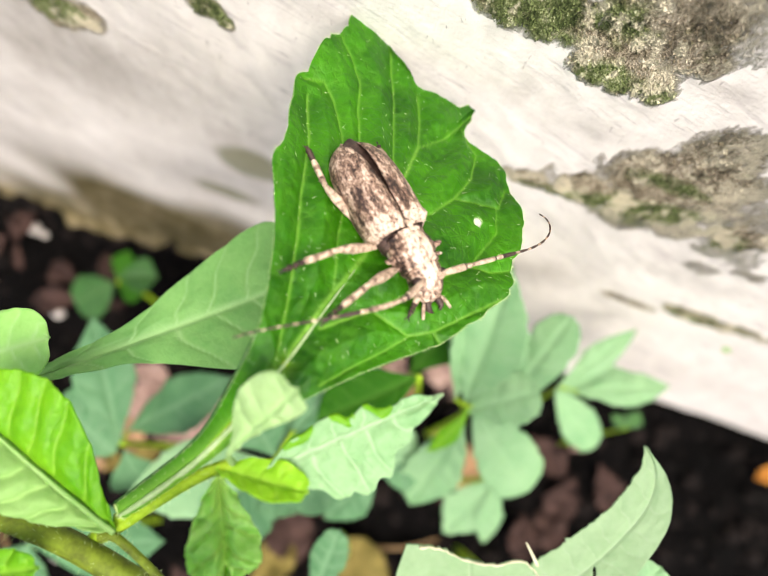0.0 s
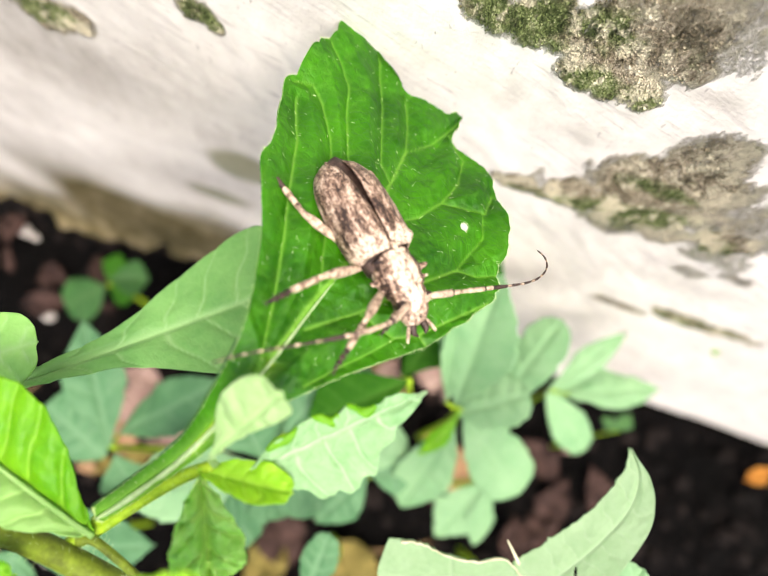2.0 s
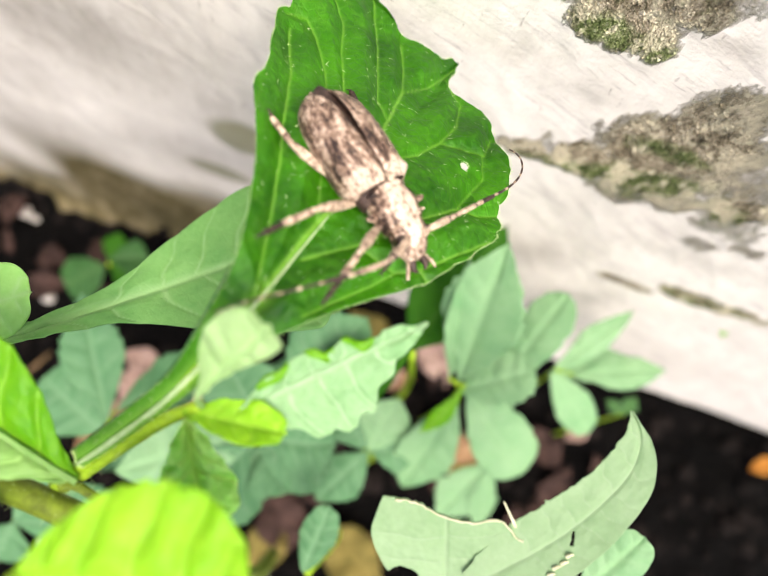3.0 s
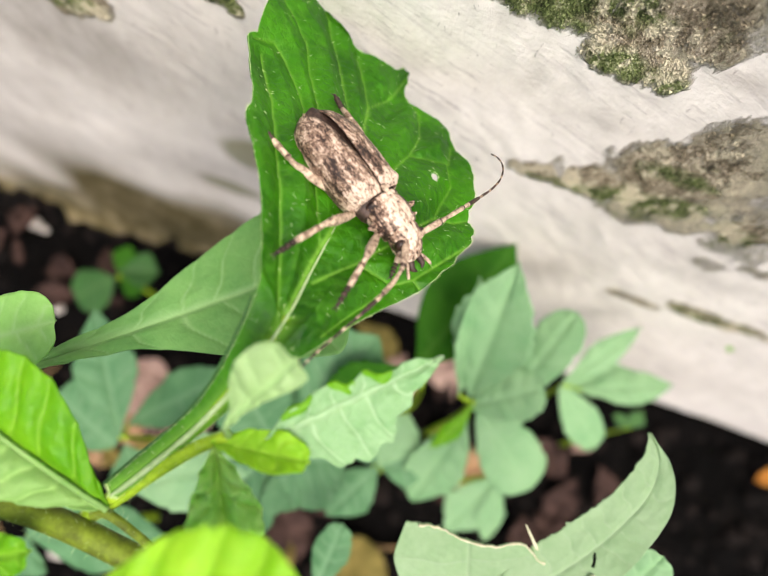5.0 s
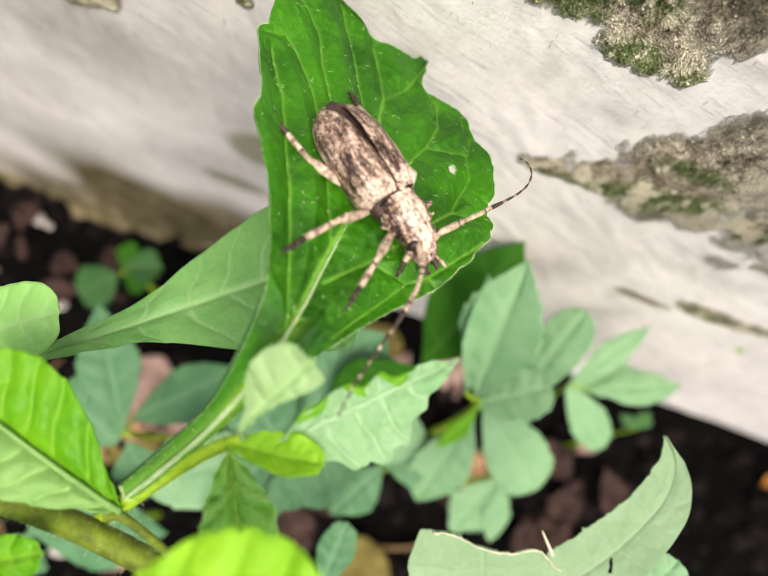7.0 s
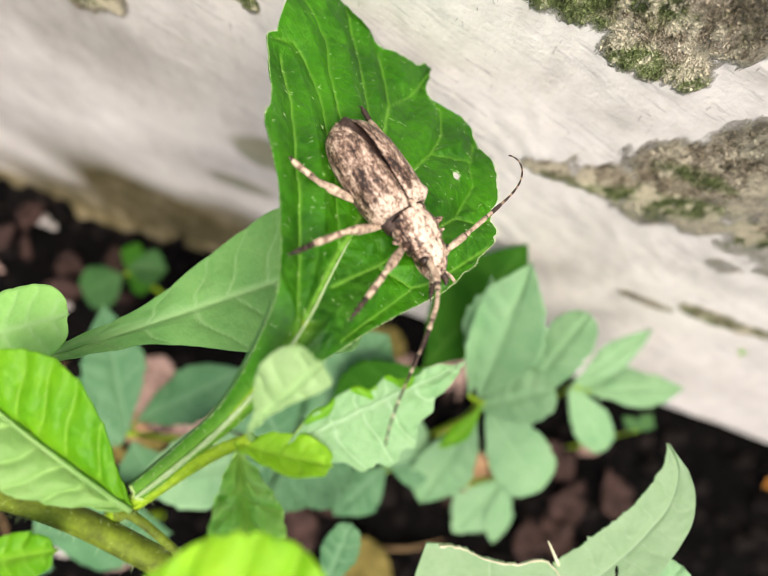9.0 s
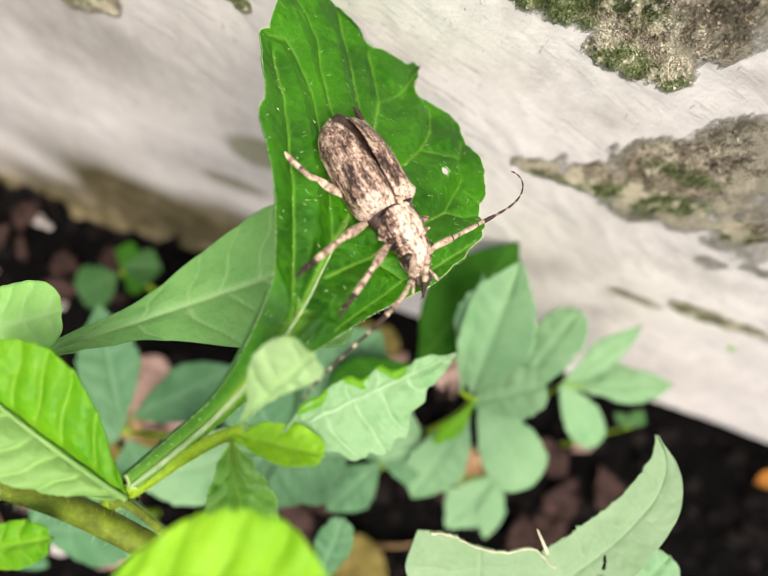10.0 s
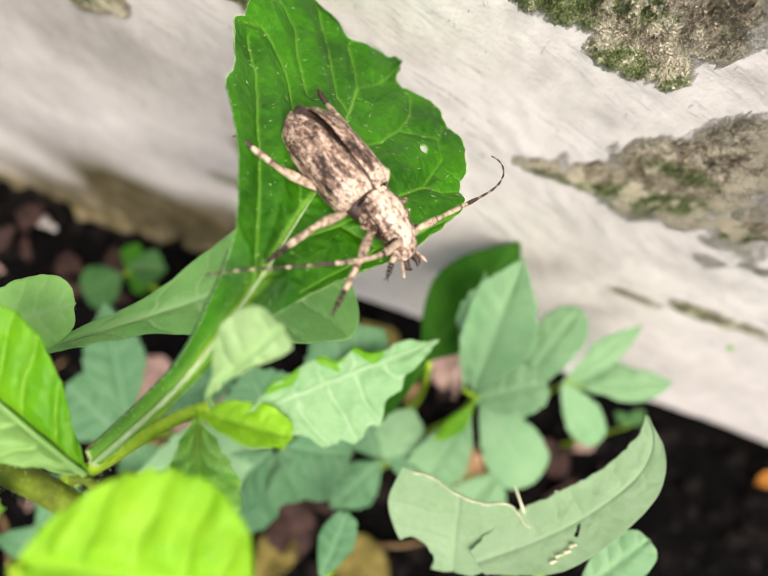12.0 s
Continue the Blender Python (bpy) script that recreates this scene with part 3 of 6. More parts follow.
def build_wall():
    bm = bmesh.new()
    layer, film, dirt, green = [bm.verts.layers.float.new(k) for k in ("grime", "film", "dirt", "green")]
    NX, NZ = 560, 340
    xs = [0.2 * u + 1.6 * u ** 9 for u in (2 * i / NX - 1 for i in range(NX + 1))]
    zs = [-0.03 + 0.33 * u + 0.6 * u ** 8 for u in (j / NZ for j in range(NZ + 1))]
    rows = []
    for z in zs:
        row = []
        for x in xs:
            foot = 0.006 * max(0.0, 1 - max(z - 0.004, 0) / 0.012) ** 2
            v = bm.verts.new((x, WALL_Y + wall_relief(x, z) + foot - plinth(x, z) * (1 + 0.3 * noise.noise(Vector((x * 90, z * 90, 0)))), z))
            v[layer], v[film], v[dirt] = wall_stain(x, z), wall_film(x, z, FILMS), max(wall_film(x, z, DIRT, 2.0), min(1.0, plinth(x, z) * 400))
            v[green] = wall_film(x, z, GREENS, 1.6)
            row.append(v)
        rows.append(row)
    for r, q in zip(rows, rows[1:]):
        for i in range(NX):
            bm.faces.new((r[i], r[i + 1], q[i + 1], q[i]))
    back = [bm.verts.new((x, WALL_Y + 0.14, z)) for x, z in ((xs[0], zs[0]), (xs[-1], zs[0]), (xs[-1], zs[-1]), (xs[0], zs[-1]))]
    bm.faces.new(back[::-1])
    bm.faces.new([v for v in rows[-1]] + [back[2], back[3]])
    bm.faces.new([v for v in rows[0]][::-1] + [back[0], back[1]])
    bm.faces.new([r[0] for r in rows][::-1] + [back[3], back[0]][::-1][::-1])
    bm.faces.new([r[-1] for r in rows] + [back[2], back[1]])
    ob = part("wall_north", bm, M_WALL)
    return tagged(ob, "weathered whitewashed plaster wall with moss and grime", "wall", kind="structure")


def build_moss(wall):
    rnd = random.Random(11)
    bv = [Vector(c) for c in ((1, 0.3, -0.6), (-0.9, 0.3, -0.7), (0.05, 0.3, 1.1), (0, -1, 0))]
    bf = [(0, 2, 3), (2, 1, 3), (1, 0, 3)]
    for sx, sz, rx, rz, weight in STAINS:
        if weight < 0.9:
            continue
        V, Fc, tint = [], [], []
        for _ in range(min(int(rx * rz * 1e6 * 34), 8000)):
            d, q = math.sqrt(rnd.random()) * 1.35, rnd.uniform(0, 6.283)
            x, z = sx + rx * d * math.cos(q), sz + rz * d * math.sin(q)
            if wall_stain(x, z) < rnd.uniform(0.3, 1.0):
                continue
            size = rnd.uniform(0.00006, 0.0002) * (1 + 0.8 * (rnd.random() < 0.08))
            k = len(V)
            p = Vector((x, WALL_Y + wall_relief(x, z) - size * rnd.uniform(-0.1, 0.7), z))
            sq = (rnd.uniform(0.7, 1.6), rnd.uniform(0.6, 1.3), rnd.uniform(0.8, 1.9))
            spin = rnd.uniform(0, 6.283)
            cs, sn = math.cos(spin) * size, math.sin(spin) * size
            V += [p + Vector(((c.x * cs - c.z * sn) * sq[0], c.y * sq[1] * size, (c.x * sn + c.z * cs) * sq[2])) for c in bv]
            Fc += [[k + i for i in f] for f in bf]
            tint += [wall_film(x, z, GREENS, 1.6)] * len(bv)
        me = bpy.data.meshes.new("moss_patch")
        me.from_pydata(V, [], Fc)
        me.attributes.new("green", "FLOAT", "POINT").data.foreach_set("value", tint)
        me.materials.append(M_MOSS)
        ob = new("moss_patch", me)
        ob.parent = wall
        tagged(ob, "crusty green and grey moss patch", kind="stuff")


build_moss(build_wall())


# ---- the plant that carries the beetle ----
PIVOT = Vector((-0.04719, -0.03071, 0.21334))
weed = new("leafy_weed")
weed.matrix_basis = Matrix.Translation(PIVOT)
tagged(weed, "hairy green weed shoot with broad toothed leaves, swaying", "plant")
FOOT = Vector((-0.02394, -0.01419, 0.22234))
LEAF_M = pose(-0.01062, 0.00610, 0.23685, 15.730, 23.217, 77.457)
LEAF_L, LEAF_FOOT_S, LEAF_FOOT_Z = 0.06580, -0.2301, -0.02377


LEAF_AHEAD = LEAF_M.inverted() @ Vector((0.0, 0.0, 0.3155))


def leaf_sag(x, y):
    """The far end of the leaf curls down and back, its outer side lifts."""
    u, v = (x - 0.035) / 0.02, y / 0.015
    d = -3.84 + 0.43 * u + 2.83 * v + 1.23 * u * u + 2.41 * u * v
    d = 0.0005 - 0.001 * math.log1p(math.exp(min(20.0, 0.5 - d)))
    return (Vector((x, y, 0)) - LEAF_AHEAD).normalized() * (max(-0.009, d) * min(1.0, max(0.0, x / 0.02)))


def build_beetle_leaf():
    left = curve([(-0.29, 0.0015), (-0.25, 0.0017), (-0.15, 0.0021), (-0.1, 0.003), (-0.036, 0.0047), (0.022, 0.0068), (0.07, 0.0092), (0.115, 0.0119), (0.156, 0.0155), (0.191, 0.0190), (0.235, 0.0195), (0.306, 0.0222), (0.376, 0.0253), (0.42, 0.0251), (0.46, 0.0256), (0.531, 0.0265), (0.586, 0.0256), (0.625, 0.0262), (0.663, 0.0267), (0.705, 0.0264), (0.743, 0.0255), (0.768, 0.0236), (0.779, 0.0208), (0.785, 0.0180), (0.791, 0.0150), (0.798, 0.0124), (0.812, 0.0105), (0.846, 0.0080), (0.894, 0.0046), (0.92, 0.0030), (0.94, 0.0022), (0.97, 0.0016), (0.988, 0.001), (1.0, 0.0)])
    right = curve([(-0.29, 0.0009), (-0.15, 0.0011), (-0.09, 0.0022), (-0.041, 0.0044), (0.039, 0.0079), (0.111, 0.0114), (0.189, 0.0157), (0.272, 0.0184), (0.35, 0.0206), (0.434, 0.0220), (0.514, 0.0206), (0.604, 0.0195), (0.686, 0.0172), (0.76, 0.0138), (0.81, 0.0112), (0.838, 0.0088), (0.858, 0.0056), (0.875, 0.0030), (0.895, 0.0013), (0.93, 0.0007), (0.96, 0.0008), (1.0, 0.0)])
    ribs_left = [
        (1, [(0.0004, 0.0003), (0.0118, 0.0006), (0.0231, 0.0001)]),
        (0.6, [(0.0231, 0.0001), (0.0350, 0.0018), (0.0408, 0.0025), (0.0481, 0.0037)]),
        (0.3, [(0.0481, 0.0037), (0.0545, 0.0011), (0.0597, 0.0002), (0.0643, -0.0003)]),
        (0.4, [(0.0004, 0.0010), (0.0097, 0.0052), (0.0185, 0.0099), (0.0243, 0.0133), (0.0326, 0.0174), (0.0395, 0.0223)]),
        (0.3, [(0.0142, 0.0005), (0.0226, 0.0050), (0.0268, 0.0067), (0.0375, 0.0136), (0.0427, 0.0189), (0.0443, 0.0222), (0.0420, 0.0246)]),
        (0.3, [(0.0368, 0.0095), (0.0447, 0.0152), (0.0494, 0.0179), (0.0525, 0.0218), (0.0544, 0.0254)]),
        (0.35, [(0.0401, 0.0027), (0.0416, 0.0057), (0.0536, 0.0125), (0.0631, 0.0188), (0.0670, 0.0229)]),
        (0.35, [(0.0481, 0.0037), (0.0545, 0.0068), (0.0585, 0.0097)]),
    ]
    ribs_right = [
        (0.35, [(0.0297, 0.0007), (0.0385, -0.0046), (0.0446, -0.0063), (0.0509, -0.0069), (0.0570, -0.0053), (0.0597, -0.0003)]),
        (0.25, [(0.0446, -0.0063), (0.0495, -0.0137), (0.0545, -0.0132)]),
        (0.25, [(0.0352, -0.0147), (0.0403, -0.0152), (0.0449, -0.0158), (0.0491, -0.0134)]),
        (0.35, [(0.0352, -0.0147), (0.0371, -0.0183), (0.0407, -0.0214)]),
        (0.5, [(0.0085, -0.0009), (0.0111, -0.0024), (0.0162, -0.0055), (0.0223, -0.0085), (0.0293, -0.0116), (0.0352, -0.0147)]),
        (0.4, [(0.0160, -0.0056), (0.0166, -0.0117), (0.0199, -0.0146), (0.0266, -0.0181), (0.0334, -0.0217)]),
        (0.3, [(0.0165, -0.0118), (0.0119, -0.0098), (0.0072, -0.0075), (0.0018, -0.0051)]),
        (0.45, [(0.0199, -0.0146), (0.0191, -0.0168)]),
    ]
    rise = curve([(-0.293, -0.02710), (-0.252, -0.02295), (-0.207, -0.01856), (-0.15, -0.01306), (-0.1, -0.00740), (-0.05, -0.00280), (0.0, 0.0), (0.02, 0.0)])
    bow = curve([(-0.293, 0.00308), (-0.252, 0.00202), (-0.207, 0.00104), (-0.15, 0.0), (-0.1, 0.0), (0.02, 0.0)])
    bm = blade(LEAF_L, left, right, sweep=(0.8, 0.47), cup=0.03, quilt=0.002, wrinkle=0.0003, veins=6, teeth=11, bite=0.035, crenate=True, n=(310, 151), start=-0.292, mid_line=bow, ripple=0.006, seed=3, ribs=ribs_left + ribs_right, holes=[(0.0427, -0.0116, 0.00095)], rise=rise, warp=leaf_sag, vein_w=0.00055)
    bm.transform(LEAF_M)
    bm.transform(Matrix.Translation(-FOOT))
    spots = []
    rnd = random.Random(2)
    bm.faces.ensure_lookup_table()
    big_face = max(f.calc_area() for f in bm.faces)
    for _ in range(1900):
        f = bm.faces[rnd.randrange(len(bm.faces))]
        if rnd.random() > f.calc_area() / big_face:
            continue
        nrm = f.normal if f.normal.z > 0 else -f.normal
        spots.append((f.calc_center_median(), nrm * 0.5 + Vector((rnd.uniform(-0.6, 0.6) + 0.5, rnd.uniform(-0.6, 0.6) - 0.4, 0))))
    edge_spots = []
    for e in [e for e in bm.edges if e.is_boundary]:
        for _ in range(2):
            mid = e.verts[0].co.lerp(e.verts[1].co, rnd.random())
            out = mid - e.link_faces[0].calc_center_median()
            edge_spots.append((mid, out.normalized() + Vector((rnd.uniform(-0.5, 0.5), rnd.uniform(-0.5, 0.5), rnd.uniform(-0.2, 0.6)))))
    leaf = part("beetle_leaf", bm, M_BIG, weed, "broad glossy dark green toothed leaf with a small hole", solid=0.0003)
    leaf.matrix_basis = Matrix.Translation(FOOT - PIVOT)
    hairs("hair", leaf, spots, 0.0008, 0.000045)
    hairs("hair", leaf, edge_spots, 0.0005, 0.00003)
    st = bmesh.new()
    under = [LEAF_M @ (Vector((s * LEAF_L, bow(s) - 0.0002, rise(s) - 0.0013)) + leaf_sag(s * LEAF_L, 0)) - FOOT for s in (-0.292, -0.27, -0.24, -0.18, -0.1, -0.04, 0.05, 0.2, 0.4, 0.6)]
    tube(st, under, [0.0009, 0.0009, 0.0009, 0.0009, 0.0009, 0.0009, 0.0009, 0.0007, 0.0005, 0.0003], 10)
    gr = bmesh.new()
    tube(gr, [LEAF_M @ (Vector((s * LEAF_L, bow(s), rise(s) + 0.00005)) + leaf_sag(s * LEAF_L, 0)) - FOOT for s in (-0.29, -0.27, -0.24, -0.18, -0.12, -0.06, 0.04, 0.15, 0.3)], [0.0003, 0.0004, 0.00045, 0.00045, 0.0004, 0.0003, 0.00022, 0.00016, 0.00008], 8)
    hem = bmesh.new()
    tube(hem, [LEAF_M @ Vector((s * LEAF_L + 0.6 * left(s), left(s) + bow(s), rise(s) + 0.0001)) - FOOT for s in (-0.29, -0.25, -0.21, -0.17, -0.13, -0.09, -0.05, -0.02)], [0.0004, 0.0004, 0.00038, 0.00034, 0.0003, 0.00025, 0.0002, 0.0001], 8)
    part("stalk_margin", hem, M_DEEP2, leaf, "dark green margin of the leaf stalk")
    part("stalk_rib", gr, M_STALK, leaf, "pale rib of the leaf stalk")
    part("petiole", st, M_STEM, leaf, "green grooved leaf stalk")
    return leaf


BEETLE_LEAF = build_beetle_leaf()


def stem(name, pts, radii, material, parent, label="", fuzz=0, fuzz_len=0.0012):
    bm = bmesh.new()
    off = parent.matrix_basis.translation
    fine = tube(bm, [Vector(p) - off for p in pts], radii, 12)
    ob = part(name, bm, material, parent, label)
    if fuzz:
        rnd = random.Random(8)
        spots = []
        for _ in range(fuzz):
            i = rnd.randrange(len(fine) - 1)
            d = (fine[i + 1] - fine[i]).normalized()
            side = d.cross(Vector((rnd.uniform(-1, 1), rnd.uniform(-1, 1), rnd.uniform(-1, 1)))).normalized()
            r = radii[min(i // 5, len(radii) - 1)]
            spots.append((fine[i].lerp(fine[i + 1], rnd.random()) + side * r * 0.95, side + d * rnd.uniform(-0.3, 0.3)))
        hairs("hair", ob, spots, fuzz_len, 0.000028)
    return ob


def facing(*lean):
    """A direction towards the viewer's side of the plant, leaning by (right, up, towards)."""
    r, u, f = lean
    return r * Vector((0.947, 0.314, 0.062)) + u * Vector((-0.320, 0.915, 0.247)) + f * Vector((0.021, -0.254, 0.967))


stem("main_stem", [(-0.05654, -0.02573, 0.21485), (-0.04512, -0.02452, 0.21699), (-0.03385, -0.02422, 0.21889), (-0.02221, -0.02633, 0.21808), (-0.01077, -0.03349, 0.20354), (-0.00022, -0.04974, 0.14734), (0.00424, -0.06157, 0.08726)], [0.0016, 0.0018, 0.0019, 0.0019, 0.0019, 0.0019, 0.002], M_STEMRED, weed, "brownish green hairy stem", 420, 0.0013)
stem("side_shoot", [(-0.02954, -0.02322, 0.21802), (-0.02609, -0.01940, 0.21999), (-0.02152, -0.01407, 0.22336), (-0.01691, -0.00927, 0.22710), (-0.01299, -0.00631, 0.23038)], [0.0012, 0.00105, 0.00095, 0.0009, 0.0008], M_STEM, weed, "yellow green young shoot", 220, 0.0008)
stem("branch", [(-0.02817, -0.02187, 0.22021), (-0.02568, -0.02133, 0.22071), (-0.01852, -0.02454, 0.21951), (-0.01036, -0.03037, 0.21470)], [0.0008, 0.00065, 0.0006, 0.0006], M_STEMRED, weed, "thin olive branch", 60)
YOUNG = dict(quilt=0.0012, veins=7, bend=0.005, n=(110, 51), teeth=14, bite=0.03, crenate=True, sweep=(0.55, 0.55), seed=4, wrinkle=0.00025)
YOUNG_AT = (-0.02615, -0.02034, 0.22181), (-0.05344, -0.00975, 0.23139), facing(-0.1, 0.25, 0.94)
young = set_blade("leaf", *YOUNG_AT, 0.0205, M_YOUNG, weed, FULL, "broad bright green leaf with one pale half", skew=(0.0, 1.0), fold=0.17, **YOUNG)
set_blade("pale_half", *YOUNG_AT, 0.0205, M_HALF, young, FULL, "pale dull underside turned up along the midrib", skew=(0.68, 0.0), fold=0.15, **YOUNG).matrix_basis = Matrix.Translation(-PIVOT)
young_m, young_l = axes(*YOUNG_AT)
stem("midrib", [young_m @ Vector((young_l * q, 0, 0.0004 - 0.005 * q * q)) for q in (0.0, 0.15, 0.3, 0.45, 0.6, 0.75, 0.9)], [0.00045, 0.0004, 0.00034, 0.0003, 0.00026, 0.0002, 0.00012], M_HALF, weed, "pale midrib")


def build_coarse_leaves():
    """The spoon-shaped leaf and the jagged one beside it, with its upper margin rolled in."""
    m, length = axes((-0.01309, -0.00495, 0.23591), (-0.00709, 0.00443, 0.24417), facing(0.0, 0.05, 1.0))
    u = length / 195
    left = curve([(0, 6 * u), (0.12, 12 * u), (0.26, 36 * u), (0.4, 55 * u), (0.55, 64 * u), (0.72, 63 * u), (0.88, 52 * u), (0.96, 34 * u), (1, 0)])
    right = curve([(0, 5 * u), (0.2, 5 * u), (0.45, 13 * u), (0.72, 29 * u), (0.87, 34 * u), (0.96, 24 * u), (1, 0)])
    bm = blade(length, left, right, sweep=(0.1, 0.1), quilt=0.0004, veins=4, fold=-0.08, n=(80, 41), ripple=0.006, crenate=True, teeth=9, bite=0.04, seed=6, wrinkle=0.00025, vein_w=0.0003)
    bm.transform(Matrix.Translation(-PIVOT) @ m)
    stem("stalk", [(-0.01299, -0.00631, 0.23038), (-0.01320, -0.00560, 0.23330), (-0.01309, -0.00495, 0.23591)], [0.0005, 0.0004, 0.0003], M_SPOON, weed)
    part("leaf", bm, M_SPOON, weed, "small pale green spoon-shaped leaf", solid=0.00025)
    m, length = axes((-0.00826, -0.00560, 0.23187), (0.01003, 0.01046, 0.23325), facing(0.0, -0.25, 0.95))
    u = length / 380
    left = curve([(0, 3 * u), (0.09, 26 * u), (0.18, 44 * u), (0.26, 44 * u), (0.337, 57 * u), (0.44, 54 * u), (0.485, 37 * u), (0.54, 42 * u), (0.6, 49 * u), (0.65, 28 * u), (0.74, 23 * u), (0.81, 28 * u), (0.876, 25 * u), (0.93, 7 * u), (0.97, 4 * u), (1, 0)])
    right = curve([(0, 3 * u), (0.05, 22 * u), (0.1, 46 * u), (0.164, 68 * u), (0.22, 78 * u), (0.275, 112 * u), (0.34, 118 * u), (0.37, 112 * u), (0.42, 131 * u), (0.47, 126 * u), (0.51, 107 * u), (0.545, 106 * u), (0.58, 113 * u), (0.61, 100 * u), (0.645, 72 * u), (0.69, 66 * u), (0.745, 64 * u), (0.78, 44 * u), (0.83, 35 * u), (0.9, 20 * u), (0.95, 11 * u), (1, 0)])
    bm = blade(length, left, right, sweep=(0.0, 0.0), quilt=0.0006, veins=6, fold=0.1, n=(170, 61), ripple=0.012, seed=7, wrinkle=0.00035, vein_w=0.0003)
    bm.transform(Matrix.Translation(-PIVOT) @ m)
    jagged = part("leaf", bm, M_JAG, weed, "pale grey green coarsely jagged leaf", solid=0.00025)
    for s0, s1, wide in ((0.12, 0.3, 0.0009), (0.40, 0.52, 0.0011), (0.58, 0.72, 0.0010)):
        bm = bmesh.new()
        rows = []
        for i in range(25):
            f = i / 24
            s = s0 + (s1 - s0) * f
            w = wide * math.sin(math.pi * f) ** 0.6 + 0.00005
            rows.append([Vector((s * length, left(s) + 0.0003 * math.sin(q), 0.1 * left(s) + 0.0004 - 0.0003 * math.cos(q))) - Vector((0, w * max(0.0, q - 1.2) / 2.0, -0.0001 * math.sin(9 * f + q))) for q in (0, 0.6, 1.2, 1.8, 2.4, 3.2)])
        loft(bm, rows, False)
        bm.transform(Matrix.Translation(-PIVOT) @ m)
        part("rolled_margin", bm, M_YOUNG, jagged, "bright green rolled leaf margin", solid=0.0002)


build_coarse_leaves()
set_blade("leaf", (-0.01490, -0.00753, 0.23010), (-0.00252, -0.00644, 0.23322), facing(0.1, 0.5, 0.7), 0.0052, M_LIME, weed, OBLONG, "yellow green folded young leaf", quilt=0.0004, veins=5, fold=0.45, n=(60, 31), ripple=0.035, seed=8, wrinkle=0.0003)
set_blade("leaf", (-0.01408, -0.00831, 0.23091), (-0.00898, -0.02000, 0.22721), facing(0.25, -0.3, 0.9), 0.0092, M_CRISP, weed, OBLONG, "crinkled young green leaf", quilt=0.0016, veins=5, fold=0.2, n=(110, 61), ripple=0.05, teeth=8, bite=0.06, crenate=True, seed=9, wrinkle=0.0012)
set_blade("leaf", (-0.04535, -0.03348, 0.22084), (-0.03224, -0.02634, 0.22657), facing(0.0, 0.2, 0.95), 0.006, M_YOUNG, weed, OBLONG, "small crinkled light green leaf", quilt=0.0006, veins=5, n=(50, 25), teeth=8, bite=0.1, ripple=0.02, seed=14)


# ---- a second shoot of which one leaf comes near ----
NEAR = Vector((-0.01114, -0.01825, 0.25202))
near_shoot = new("weed_shoot")
near_shoot.matrix_basis = Matrix.Translation(NEAR)
tagged(near_shoot, "bright yellow green leaf on a swaying weed shoot", "plant")
set_blade("leaf", NEAR + 0.01 * facing(-1.08, -0.85, -0.1), NEAR + 0.01 * facing(1.12, -1.02, 0.0), facing(0.0, 0.15, 0.98), 0.019, M_LIME, near_shoot, ROUND, "bright yellow green rounded leaf", quilt=0.0014, veins=5, fold=-0.08, bend=0.001, n=(90, 61), teeth=9, bite=0.07, crenate=True, sweep=(0.1, 0.1), seed=10, ripple=0.008, vein_w=0.0005)
stem("stem", [NEAR + 0.01 * facing(-1.08, -0.85, -0.1), NEAR + 0.035 * facing(-0.5, -1.2, -0.6), NEAR + 0.08 * facing(-0.5, -1.3, -1.4), (NEAR.x - 0.06, NEAR.y - 0.1, 0.0)], [0.0008, 0.001, 0.0013, 0.0016], M_STEM, near_shoot)


# ---- plants standing behind ----
def herb(label, crown, leaves, stem_r=0.0012, off=(0.006, -0.004)):
    """A low plant: a stem from the soil and leaves from its crown."""
    root = (crown[0] + off[0], crown[1] + off[1], 0.0)
    ob = new("herb")
    ob.matrix_basis = Matrix.Translation(Vector(root))
    tagged(ob, label, "plant")
    root, crown = Vector(root), Vector(crown)
    mid = root.lerp(crown, 0.5) + Vector((0.004, 0.003, 0))
    stem("stem", [root - Vector((0, 0, 0.006)), mid, crown], [stem_r * 1.3, stem_r, stem_r * 0.7], M_STEM, ob)
    for i, (b, t, lean, w, m, shape, kw) in enumerate(leaves):
        if (Vector(b) - crown).length > 0.004:
            stem("stalk", [crown, crown.lerp(Vector(b), 0.5) - Vector((0, 0, 0.001)), b], [stem_r * 0.6, stem_r * 0.5, stem_r * 0.45], M_STEM, ob)
        set_blade("leaf", b, t, facing(*lean), w, m, ob, shape, seed=20 + i, **{"n": (44, 21), **kw})
    return ob


